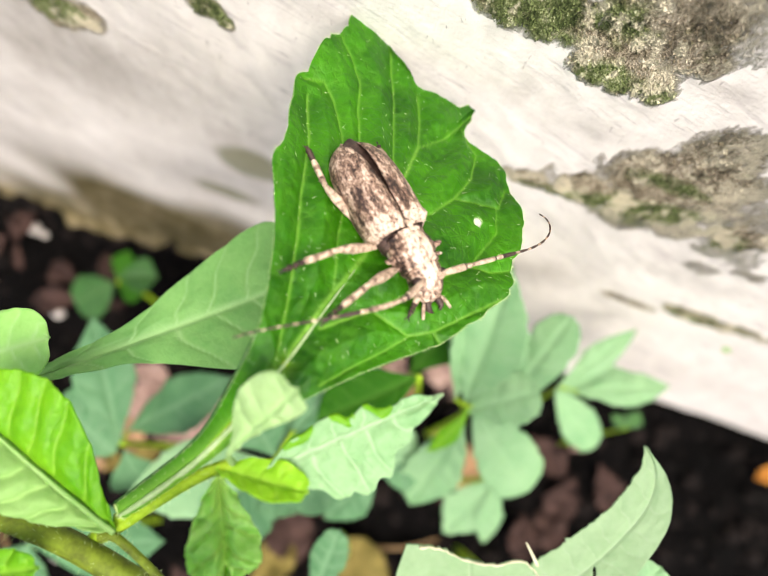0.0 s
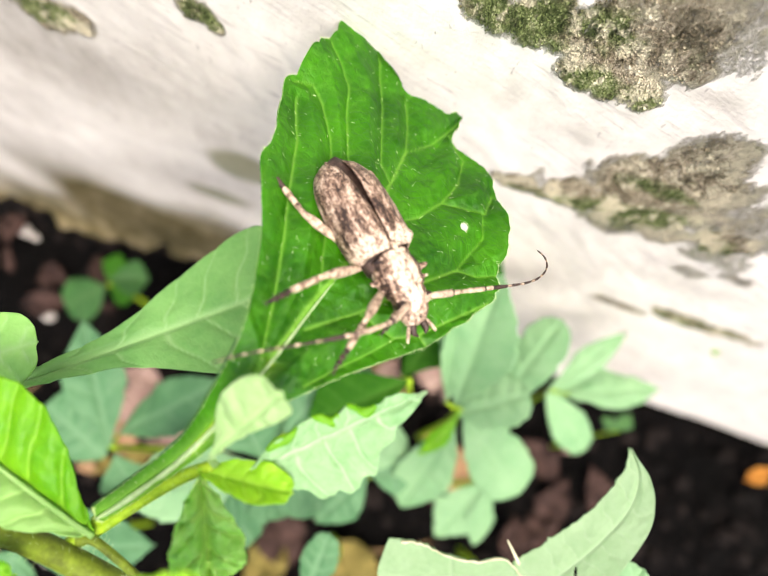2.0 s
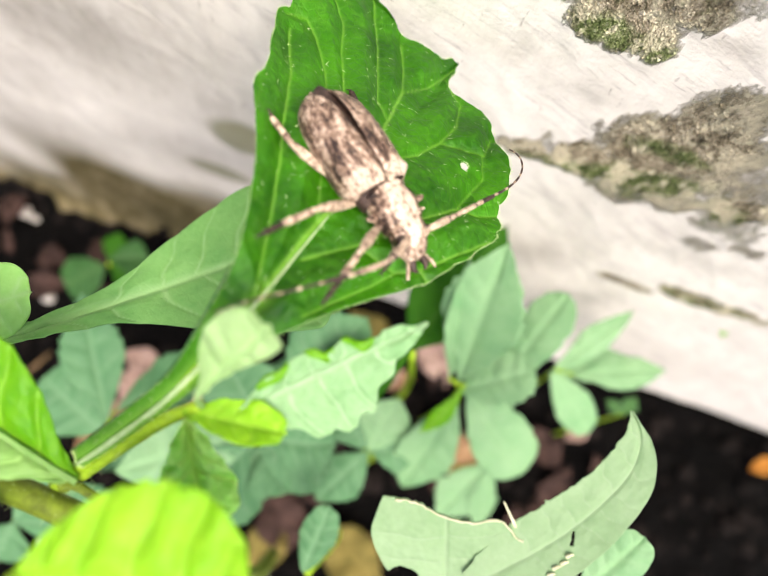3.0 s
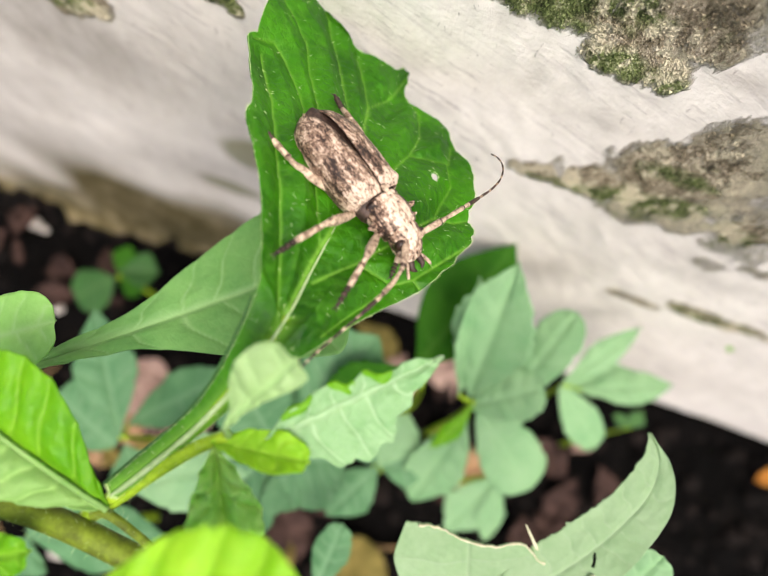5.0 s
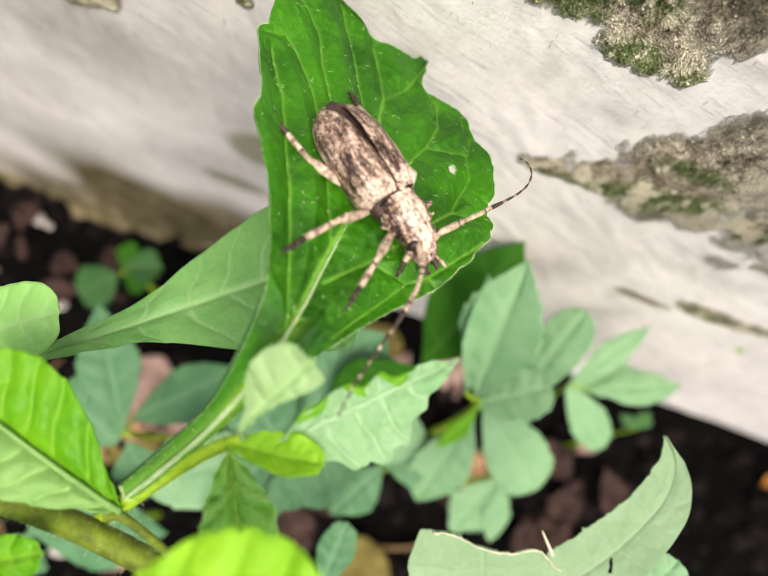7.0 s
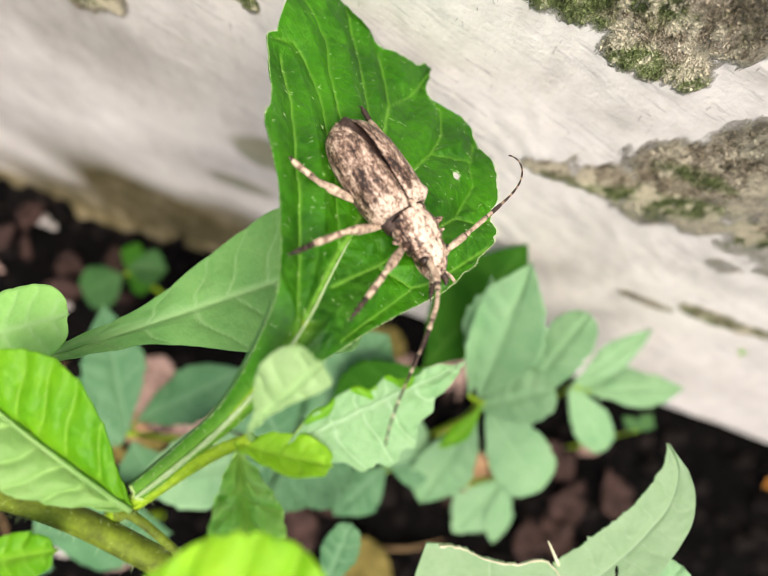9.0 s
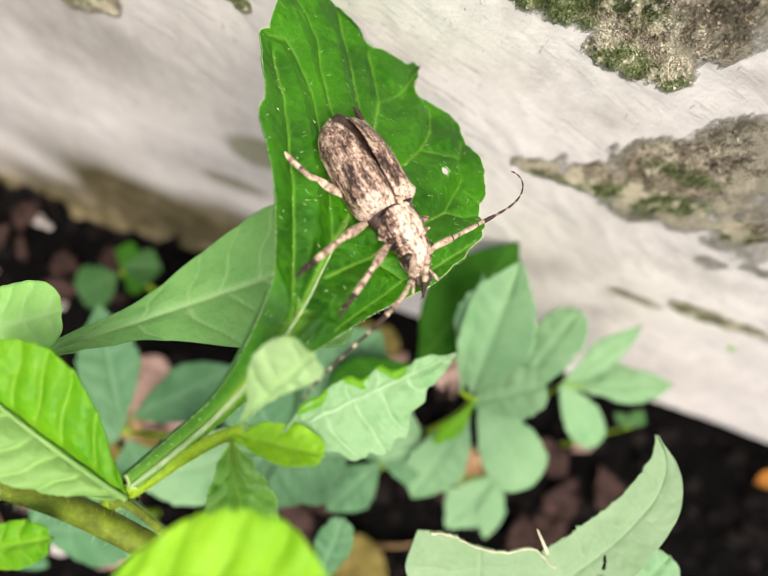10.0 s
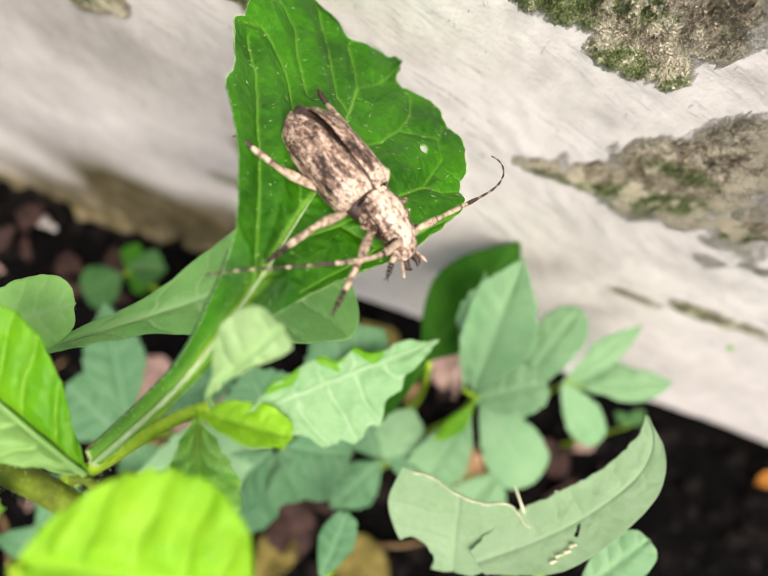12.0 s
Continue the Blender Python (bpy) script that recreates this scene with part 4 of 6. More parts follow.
Q = dict(quilt=0.0006, veins=6, fold=0.12, teeth=5, bite=0.2, bend=0.003)
R = dict(quilt=0.0005, veins=5, fold=-0.1, teeth=4, bite=0.22, bend=0.002, ripple=0.012, sweep=(0.25, 0.25))
herb("tall weed with long green pale-ribbed leaves", (-0.06641, -0.01176, 0.19805), [
    ((-0.05454, -0.00673, 0.20739), (-0.01524, 0.0268, 0.20005), (-0.15, 0.35, 0.9), 0.03, M_MID, PADDLE, dict(quilt=0.0007, veins=7, fold=0.1, bend=-0.004, vein_w=0.00045, n=(120, 61), skew=(1.0, 1.3))),
    ((-0.06696, -0.00985, 0.21097), (-0.04924, 0.00141, 0.21561), (0.0, 0.2, 0.95), 0.0125, M_LIGHT, ROUND, dict(quilt=0.0005, veins=5, teeth=8, bite=0.05, crenate=True)),
], 0.0014, (-0.16, -0.05))
herb("pale green broad-leaved seedling on bare soil", (0.02956, 0.02188, 0.13655), [
    ((0.02823, 0.02243, 0.13879), (0.02423, 0.05053, 0.17314), (-0.3, 0.1, 0.9), 0.021, M_GREY, OVATE, Q),
    ((0.02531, 0.02244, 0.13886), (0.02027, 0.04770, 0.16421), (0.5, 0.0, 0.8), 0.013, M_GREY, OVATE, Q),
    ((0.03988, 0.02602, 0.13741), (0.04583, 0.05057, 0.15614), (-0.4, 0.2, 0.9), 0.0135, M_GREY, OBLONG, R),
    ((0.03163, 0.02143, 0.13638), (0.05716, 0.00487, 0.12321), (0.1, -0.1, 0.95), 0.0185, M_GREY, OBLONG, R),
    ((0.02953, 0.01903, 0.13580), (0.02567, -0.01181, 0.10917), (0.2, 0.3, 0.9), 0.018, M_GREY, OVATE, Q),
    ((0.02984, 0.02114, 0.13841), (0.02435, 0.00524, 0.13229), (0.6, 0.3, 0.6), 0.007, M_YOUNG, LANCE, Q),
    ((0.02935, 0.02039, 0.13616), (0.04521, 0.03060, 0.14677), (0.0, 0.3, 0.9), 0.015, M_GREY, OBLONG, R),
])
herb("small pale seedling with toothed leaves on soil", (0.05033, 0.00525, 0.10381), [
    ((0.04934, 0.00665, 0.10627), (0.03978, -0.01542, 0.09861), (0.1, 0.2, 0.95), 0.014, M_GREY, OVATE, dict(quilt=0.0005, veins=5, teeth=4, bite=0.5)),
    ((0.05060, 0.00545, 0.10592), (0.05294, -0.01433, 0.09861), (0.3, 0.1, 0.9), 0.01, M_GREY, OVATE, dict(quilt=0.0005, veins=5, teeth=4, bite=0.4)),
])
herb("pale blue green seedling beside the wall", (0.05935, 0.03964, 0.11781), [
    ((0.05754, 0.03805, 0.11950), (0.07875, 0.02529, 0.10893), (0.1, -0.1, 0.95), 0.0125, M_GREY, OBLONG, R),
    ((0.05803, 0.03900, 0.11974), (0.07522, 0.06277, 0.12871), (0.2, 0.3, 0.9), 0.009, M_GREY, LANCE, R),
    ((0.06504, 0.03993, 0.11777), (0.09549, 0.05295, 0.11535), (0.0, 0.4, 0.9), 0.012, M_GREY, OVATE, R),
    ((0.05837, 0.03772, 0.11733), (0.08105, 0.05307, 0.11570), (0.0, 0.4, 0.9), 0.012, M_GREY, LANCE, R),
], 0.0009)
herb("deep green broad leaf on a short stalk", (0.01217, 0.02232, 0.15772), [
    ((0.01176, 0.02616, 0.12979), (0.02806, 0.06936, 0.14284), (0.1, 0.2, 0.95), 0.026, M_DEEP, OVATE, dict(quilt=0.0004, veins=6, fold=0.0, bend=0.001, sweep=(0.2, 0.2))),
    ((0.01217, 0.02232, 0.15772), (-0.00955, 0.00385, 0.15128), (0.0, 0.2, 0.95), 0.018, M_DEEP, OVATE, Q),
])
herb("dull green broad leaves close to the soil", (-0.01701, -0.00907, 0.13563), [
    ((-0.01681, -0.00897, 0.13773), (0.00164, -0.00549, 0.14031), (0.0, 0.0, 1), 0.018, M_BLUE, OVATE, Q),
    ((-0.01891, -0.01102, 0.13723), (-0.02934, -0.02940, 0.13263), (0.0, 0.2, 0.95), 0.018, M_BLUE, OVATE, Q),
    ((-0.01724, -0.00775, 0.13805), (-0.03130, 0.00557, 0.15220), (0.0, 0.2, 0.95), 0.02, M_BLUE, OVATE, Q),
    ((-0.01433, -0.00001, 0.14003), (-0.00178, 0.02772, 0.15220), (0.0, 0.2, 0.95), 0.026, M_BLUE, OVATE, Q),
    ((-0.01786, -0.01073, 0.13522), (0.00255, -0.01219, 0.13439), (0.1, 0.2, 0.95), 0.017, M_BLUE, OBLONG, R),
    ((-0.01956, -0.00992, 0.13547), (-0.05069, -0.02933, 0.13829), (0.0, 0.3, 0.95), 0.021, M_GREY, OVATE, R),
    ((-0.01743, -0.00856, 0.13371), (-0.01284, 0.01152, 0.14095), (-0.2, 0.2, 0.95), 0.02, M_BLUE, OBLONG, R),
    ((-0.01697, -0.01054, 0.13111), (-0.02629, -0.03926, 0.12170), (0.0, 0.2, 0.95), 0.02, M_BLUE, OVATE, R),
    ((-0.01588, -0.00948, 0.13137), (-0.00700, -0.02291, 0.12558), (0.2, 0.1, 0.95), 0.018, M_BLUE, OVATE, Q),
])
herb("blue green toothed leaves low on the soil", (0.01029, -0.00340, 0.11792), [
    ((0.01158, -0.00291, 0.12009), (0.00120, -0.02210, 0.11527), (0.0, 0.1, 0.95), 0.014, M_BLUE, OVATE, R),
    ((0.01158, -0.00291, 0.12009), (0.02577, 0.00173, 0.11893), (0.0, 0.1, 0.95), 0.013, M_BLUE, OVATE, R),
    ((0.01065, -0.00247, 0.12022), (-0.00326, 0.00846, 0.12753), (0.0, 0.2, 0.95), 0.017, M_BLUE, OBLONG, R),
    ((0.01158, -0.00291, 0.12009), (0.01491, 0.01302, 0.12833), (0.2, 0.1, 0.95), 0.016, M_GREY, OVATE, R),
])
herb("blue green broad-leaved seedling in shade", (-0.06477, -0.01998, 0.11519), [
    ((-0.06409, -0.01976, 0.11730), (-0.08310, 0.01180, 0.12904), (0.2, 0.2, 0.95), 0.017, M_BLUE, OVATE, Q),
    ((-0.06586, -0.01638, 0.10996), (-0.03952, 0.00887, 0.12222), (0.0, 0.3, 0.9), 0.018, M_BLUE, OVATE, R),
    ((-0.06454, -0.02292, 0.11649), (-0.08549, -0.01434, 0.12229), (0.0, 0.2, 0.95), 0.022, M_BLUE, ROUND, R),
    ((-0.06199, -0.02132, 0.11685), (-0.05393, -0.03078, 0.11212), (0.0, 0.2, 0.95), 0.016, M_BLUE, OVATE, Q),
])
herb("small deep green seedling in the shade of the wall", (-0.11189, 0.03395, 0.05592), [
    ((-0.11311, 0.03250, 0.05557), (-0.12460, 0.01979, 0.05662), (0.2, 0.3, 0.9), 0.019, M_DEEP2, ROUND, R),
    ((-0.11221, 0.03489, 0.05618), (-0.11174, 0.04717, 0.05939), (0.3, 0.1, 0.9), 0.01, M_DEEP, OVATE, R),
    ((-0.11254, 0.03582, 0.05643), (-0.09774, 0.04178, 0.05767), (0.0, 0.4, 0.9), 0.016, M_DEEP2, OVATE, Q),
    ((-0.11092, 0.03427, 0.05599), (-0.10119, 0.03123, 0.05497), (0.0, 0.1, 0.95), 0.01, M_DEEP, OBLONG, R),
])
herb("blue green leaves at the foot of the weed", (-0.07679, -0.05349, 0.11700), [
    ((-0.07594, -0.05289, 0.11920), (-0.06996, -0.03648, 0.12648), (0.0, 0.1, 0.95), 0.014, M_BLUE, OVATE, R),
    ((-0.07594, -0.05289, 0.11920), (-0.07635, -0.06373, 0.11947), (0.0, 0.1, 0.95), 0.018, M_BLUE, OVATE, R),
    ((-0.07594, -0.05289, 0.11920), (-0.03900, -0.03970, 0.12807), (0.0, 0.1, 0.95), 0.02, M_BLUE, OVATE, R),
])
herb("narrow blue green leaf standing up from soil", (0.00547, -0.03409, 0.15133), [
    ((0.00436, -0.03446, 0.15125), (0.00516, -0.01891, 0.15946), (0.0, 0.1, 0.95), 0.0085, M_BLUE, OBLONG, R),
])
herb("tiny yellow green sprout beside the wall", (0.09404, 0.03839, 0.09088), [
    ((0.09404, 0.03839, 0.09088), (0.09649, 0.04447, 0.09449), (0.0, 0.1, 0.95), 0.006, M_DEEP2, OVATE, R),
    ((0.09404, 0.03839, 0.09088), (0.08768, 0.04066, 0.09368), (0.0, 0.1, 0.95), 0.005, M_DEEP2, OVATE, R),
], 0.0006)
herb("thin pale sprout with a yellow green tip", (0.10814, 0.07105, 0.11983), [
    ((0.10810, 0.06777, 0.11897), (0.10636, 0.07627, 0.12331), (0.0, 0.1, 0.95), 0.004, M_YOUNG, OVATE, R),
    ((0.10810, 0.06777, 0.11897), (0.10952, 0.07441, 0.12275), (0.0, 0.1, 0.95), 0.004, M_YOUNG, OVATE, R),
], 0.0002, (0.0, -0.003))


def build_eaten_plant():
    ob = new("eaten_herb")
    root = Vector((0.06653, -0.02729, 0.00000))
    ob.matrix_basis = Matrix.Translation(root)
    tagged(ob, "pale green plant with insect-bitten leaves", "plant")
    stem("stem", [root - Vector((0, 0, 0.006)), (0.06714, -0.02709, 0.13631), (0.04918, -0.01726, 0.18375)], [0.002, 0.0017, 0.0012], M_STEM, ob)
    m, length = axes((0.03904, -0.00992, 0.19107), (0.05259, 0.01792, 0.19912), facing(-0.2, 0.1, 0.97))
    outer = curve([(-0.35, 0.006), (0, 0.0128), (0.28, 0.01415), (0.51, 0.0138), (0.76, 0.0121), (0.9, 0.0088), (0.97, 0.0048), (1, 0.0006)])
    inner = curve([(-0.35, 0.001), (0, 0.0), (0.28, 0.0017), (0.5, 0.0027), (0.71, 0.0031), (0.9, 0.0019), (1, 0.0)])
    chew = lambda s: 0.0003 * noise.noise(Vector((s * 23, 1.5, 0))) + 0.00022 * noise.noise(Vector((s * 70, 4.5, 0))) + 0.0006 * math.exp(-((s - 0.3) / 0.012) ** 2)
    half = lambda s: (outer(s) - inner(s)) / 2
    bm = blade(length, lambda s: half(s) + chew(s), half, mid_line=lambda s: -(outer(s) + inner(s)) / 2, sweep=(0.0, 0.05), quilt=0.0003, veins=7, cup=0.1, n=(150, 81), start=-0.35, seed=31, vein_w=0.00022,
               notch=lambda x, y: abs((x - 0.0085) * 0.8 + (y + 0.0092) * 0.6) < 0.0013 and abs((x - 0.0085) * -0.6 + (y + 0.0092) * 0.8) < 0.00028 + 0.0002 * noise.noise(Vector((x * 900, y * 900, 0))))
    bm.transform(Matrix.Translation(-root) @ m)
    part("leaf", bm, M_WAX, ob, "pale green sickle-shaped rest of a bitten leaf", solid=0.0003)
    shred = bmesh.new()
    for k in range(4):
        q = m @ Vector((0.0055 - 0.0016 * k, -0.0106 - 0.0003 * (k % 2), 0.0006)) - root
        tube(shred, [q, q + Vector((0.0005, 0.0006, 0.0004)), q + Vector((0.0011, 0.0008, 0.0002))], [0.0004, 0.0003, 0.0001], 7)
    part("shred", shred, M_BITE, ob, "dry pale shreds beside a slit")
    stem("midrib", [(0.04703, -0.01455, 0.18658), (0.04213, -0.00964, 0.19108), (0.03698, -0.00528, 0.19544)], [0.0005, 0.0004, 0.00015], M_BITE, ob, "pale bare leaf rib")
    m, length = axes((0.03447, -0.02542, 0.18400), (0.02495, -0.00299, 0.19733), facing(0.0, 0.25, 0.95))
    wide = curve([(0, 0.004), (0.2, 0.0105), (0.48, 0.0138), (0.68, 0.0126), (0.86, 0.0102), (1, 0.0075)])
    plump = curve([(0, 0.004), (0.2, 0.011), (0.5, 0.0145), (1, 0.0145)])
    edge_line = curve([(-0.0145, 0.0128), (-0.0128, 0.0137), (-0.0103, 0.0166), (-0.008, 0.0168), (-0.0036, 0.0163), (0.0, 0.0172), (0.003, 0.0186), (0.0054, 0.0203), (0.0096, 0.0212)])
    edge = lambda y: edge_line(y) + 0.0005 * noise.noise(Vector((y * 420, 2.2, 0))) + 0.0003 * noise.noise(Vector((y * 1500, 7.1, 0)))
    bm = blade(length, wide, plump, sweep=(0.0, 0.0), quilt=0.0004, veins=5, fold=0.05, n=(150, 131), seed=32, ripple=0.003, vein_w=0.0003, notch=lambda x, y: x > edge(y) or math.hypot(x - 0.0022, (y - 0.009) * 0.9) < 0.0046 + 0.0006 * noise.noise(Vector((x * 500, y * 500, 1.0))))
    bm.transform(Matrix.Translation(-root) @ m)
    bitten = part("leaf", bm, M_WAX, ob, "pale green leaf bitten off along its edge", solid=0.0003)
    rim = bmesh.new()
    ys = [0.0092 - 0.0007 * k for k in range(34)]
    tube(rim, [(edge(y) - 0.0001, y, 0.05 * abs(y) + 0.0004) for y in ys], [0.00014 + 0.00032 * max(0, noise.noise(Vector((k * 0.45, 0.5, 3)))) for k in range(34)], 6)
    rim.transform(Matrix.Translation(-root) @ m)
    part("bitten_rim", rim, M_BITE, bitten, "dry cream rim of the bitten edge")
    set_blade("leaf", (0.05777, -0.01733, 0.18355), (0.06378, -0.00171, 0.19166), facing(0.0, 0.2, 0.95), 0.009, M_GREY, ob, OBLONG, "small pale green leaf", quilt=0.0004, veins=5, n=(50, 25), seed=33)
    return ob


EATEN = build_eaten_plant()


# ---- litter on the soil ----
FALLEN = [
    ((-0.10026, 0.00343, 0.00000), 0.02, M_DRYPALE),
    ((-0.09817, -0.00928, 0.00000), 0.024, M_DRYPALE),
    ((-0.08397, -0.01627, 0.00000), 0.026, M_DRYPALE),
    ((-0.07020, -0.01146, 0.00000), 0.026, M_DRYPALE),
    ((-0.09681, -0.02547, 0.00000), 0.018, M_TAN),
    ((-0.06542, -0.00259, 0.00000), 0.018, M_DRYPALE),
    ((-0.08528, -0.00231, 0.00000), 0.02, M_DRYPALE),
    ((-0.10147, -0.03869, 0.00000), 0.018, M_OLIVE),
    ((0.01066, 0.03869, 0.00000), 0.03, M_DRYPALE),
    ((-0.00186, 0.05276, 0.00000), 0.03, M_OLIVE),
    ((-0.00250, 0.02782, 0.00000), 0.026, M_DRY),
    ((0.03422, 0.05059, 0.00000), 0.03, M_DRYPALE),
    ((-0.07436, -0.01134, 0.00000), 0.026, M_DRYPALE),
    ((-0.08743, -0.01326, 0.00000), 0.02, M_DRYPALE),
    ((-0.10827, -0.00790, 0.00000), 0.013, M_DRYPALE),
    ((-0.10266, -0.02276, 0.00000), 0.012, M_DRYPALE),
    ((-0.10605, -0.04064, 0.00000), 0.014, M_TAN),
    ((-0.08778, -0.03270, 0.00000), 0.018, M_OLIVE),
    ((-0.01304, -0.04081, 0.00000), 0.036, M_DRY),
    ((-0.00220, -0.02341, 0.00000), 0.03, M_DRY),
    ((0.05748, 0.00761, 0.00000), 0.026, M_TAN),
    ((0.08142, 0.01647, 0.00000), 0.018, M_TAN),
    ((0.10705, 0.00994, 0.00000), 0.026, M_DRY),
    ((0.09486, 0.02777, 0.00000), 0.026, M_DRY),
    ((0.10870, 0.03857, 0.00000), 0.014, M_DRYPALE),
    ((0.10637, -0.00675, 0.00000), 0.026, M_DRY),
    ((0.01838, 0.03488, 0.00000), 0.018, M_TAN),
    ((0.09303, -0.01222, 0.00000), 0.022, M_DRY),
    ((-0.08329, -0.07583, 0.00000), 0.026, M_DRYPALE),
    ((-0.01423, -0.05695, 0.00000), 0.03, M_OLIVE),
    ((0.02611, -0.04846, 0.00000), 0.04, M_OLIVE),
    ((0.20029, 0.05391, 0.00000), 0.014, M_ORANGE),
    ((0.12688, 0.02123, 0.00000), 0.026, M_DRY),
    ((-0.15838, 0.02132, 0.00000), 0.022, M_DRY),
    ((-0.18899, 0.05169, 0.00000), 0.02, M_DRY),
    ((-0.16272, 0.03598, 0.00000), 0.02, M_DRY),
    ((0.04412, 0.01834, 0.00000), 0.022, M_TAN),
]


def build_litter():
    rnd = random.Random(21)
    for k in range(90):
        x, y = rnd.uniform(-0.28, 0.3), rnd.uniform(-0.2, 0.06)
        if x > 0.06 and rnd.random() < 0.93:
            continue
        z = ground_height(x, y)
        ln = rnd.uniform(0.009, 0.028)
        w = ln * rnd.uniform(0.4, 0.7)
        half = lambda s: OVATE(s) * w
        bm = blade(ln, half, half, fold=rnd.uniform(-0.3, 0.6), bend=rnd.uniform(-0.006, 0.006), quilt=0.0006, veins=5, n=(18, 11), ripple=0.04, seed=k)
        bm.transform(pose(x, y, z + 0.004, rnd.uniform(-25, 25), rnd.uniform(-25, 25), rnd.uniform(0, 360)))
        tagged(part("dead_leaf", bm, M_DRY if rnd.random() < 0.9 else M_DRYPALE, solid=0.0003), "curled brown dead leaf lying on soil", "dead leaf", "leaf litter on the soil")
    for k, ((x, y, _), ln, mat) in enumerate(FALLEN):
        w = ln * 0.62
        half = lambda s: OVATE(s) * w
        bm = blade(ln, half, half, fold=0.3, bend=0.004, quilt=0.0008, veins=5, n=(24, 13), ripple=0.06, seed=k + 200)
        bm.transform(pose(x, y, ground_height(x, y) + 0.008, 8 * math.sin(k), 12 * math.cos(2 * k), k * 77) @ Matrix.Translation((-ln / 2, 0, 0)))
        tagged(part("dead_leaf", bm, mat, solid=0.0003), "faded curled dead leaf lying on soil", "dead leaf", "leaf litter on the soil")
    for k in range(7):
        x, y, q = rnd.uniform(-0.25, 0.06), rnd.uniform(-0.18, 0.03), rnd.uniform(0, 3.14)
        ln = rnd.uniform(0.02, 0.06)
        bm = bmesh.new()
        pts = []
        for i in range(4):
            px, py = x + math.cos(q) * ln * i / 3, y + math.sin(q) * ln * i / 3 + rnd.uniform(-0.002, 0.002)
            pts.append((px, py, ground_height(px, py) + 0.003))
        tube(bm, pts, [0.001, 0.0011, 0.0009, 0.0006], 7)
        tagged(part("twig", bm, M_TWIG), "thin dead brown twig on the soil", "twig", "twigs on the soil")
    V, Fc = [], []
    base = bmesh.new()
    bmesh.ops.create_icosphere(base, subdivisions=1, radius=1)
    bv, bf = [v.co.copy() for v in base.verts], [[v.index for v in f.verts] for f in base.faces]
    base.free()
    for _ in range(3500):
        x, y = rnd.uniform(-0.32, 0.34), rnd.uniform(-0.25, WALL_Y)
        size = rnd.uniform(0.001, 0.0055) * rnd.random() ** 1.5 + 0.0006
        k = len(V)
        o = Vector((x, y, ground_height(x, y) + size * 0.3))
        V += [o + Vector((c.x * rnd.uniform(0.7, 1.3), c.y * rnd.uniform(0.7, 1.3), c.z * rnd.uniform(0.5, 1.1))) * size for c in bv]
        Fc += [[k + i for i in f] for f in bf]
    me = bpy.data.meshes.new("soil_crumbs")
    me.from_pydata(V, [], Fc)
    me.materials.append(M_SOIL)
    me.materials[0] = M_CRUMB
    tagged(new("soil_crumbs", me), "loose soil crumbs darkened for shade", "soil", kind="stuff")


def pebble(place, size, seed):
    bm = bmesh.new()
    bmesh.ops.create_icosphere(bm, subdivisions=3, radius=1)
    for v in bm.verts:
        k = 1 + 0.25 * noise.noise(v.co * 1.4 + Vector((seed, 0, 0)))
        v.co = Vector((v.co.x * k, v.co.y * k * 0.8, v.co.z * k * 0.6)) * size
    ob = part("pebble", bm, M_STONE)
    ob.matrix_basis = Matrix.Translation(Vector(place))
    tagged(ob, "small pale pebble on the dark soil", "stone", "pebbles on the soil")


build_litter()
for i, (p, s) in enumerate([((-0.18647, 0.05315, 0.00000), 0.0036), ((-0.18048, 0.05190, 0.00000), 0.0022), ((-0.15622, 0.01676, 0.00000), 0.0032), ((-0.10575, -0.08414, 0.00000), 0.005), ((-0.19231, 0.04209, 0.00000), 0.0022), ((-0.08945, -0.01149, 0.00000), 0.004), ((-0.10650, -0.00731, 0.00000), 0.003)]):
    pebble(Vector(p) + Vector((0, 0, s * 0.3)), s, i * 3.1)


# ---- longhorn beetle ----
beetle = new("longhorn_beetle")
beetle.matrix_basis = pose(-0.00319, 0.03011, 0.22555, -19.111, 7.512, -46.602)
tagged(beetle, "mottled brown and cream longhorn beetle walking on a leaf", "beetle")


MM = 0.00105


def ring(x, ry, up, down, z, n=28):
    out = []
    for k in range(n):
        a = 2 * math.pi * k / n
        c, s = math.cos(a), math.sin(a)
        out.append(Vector((x, ry * c, z + (up if s > 0 else down) * s)))
    return out


def mm(*v):
    return Vector(v) * MM


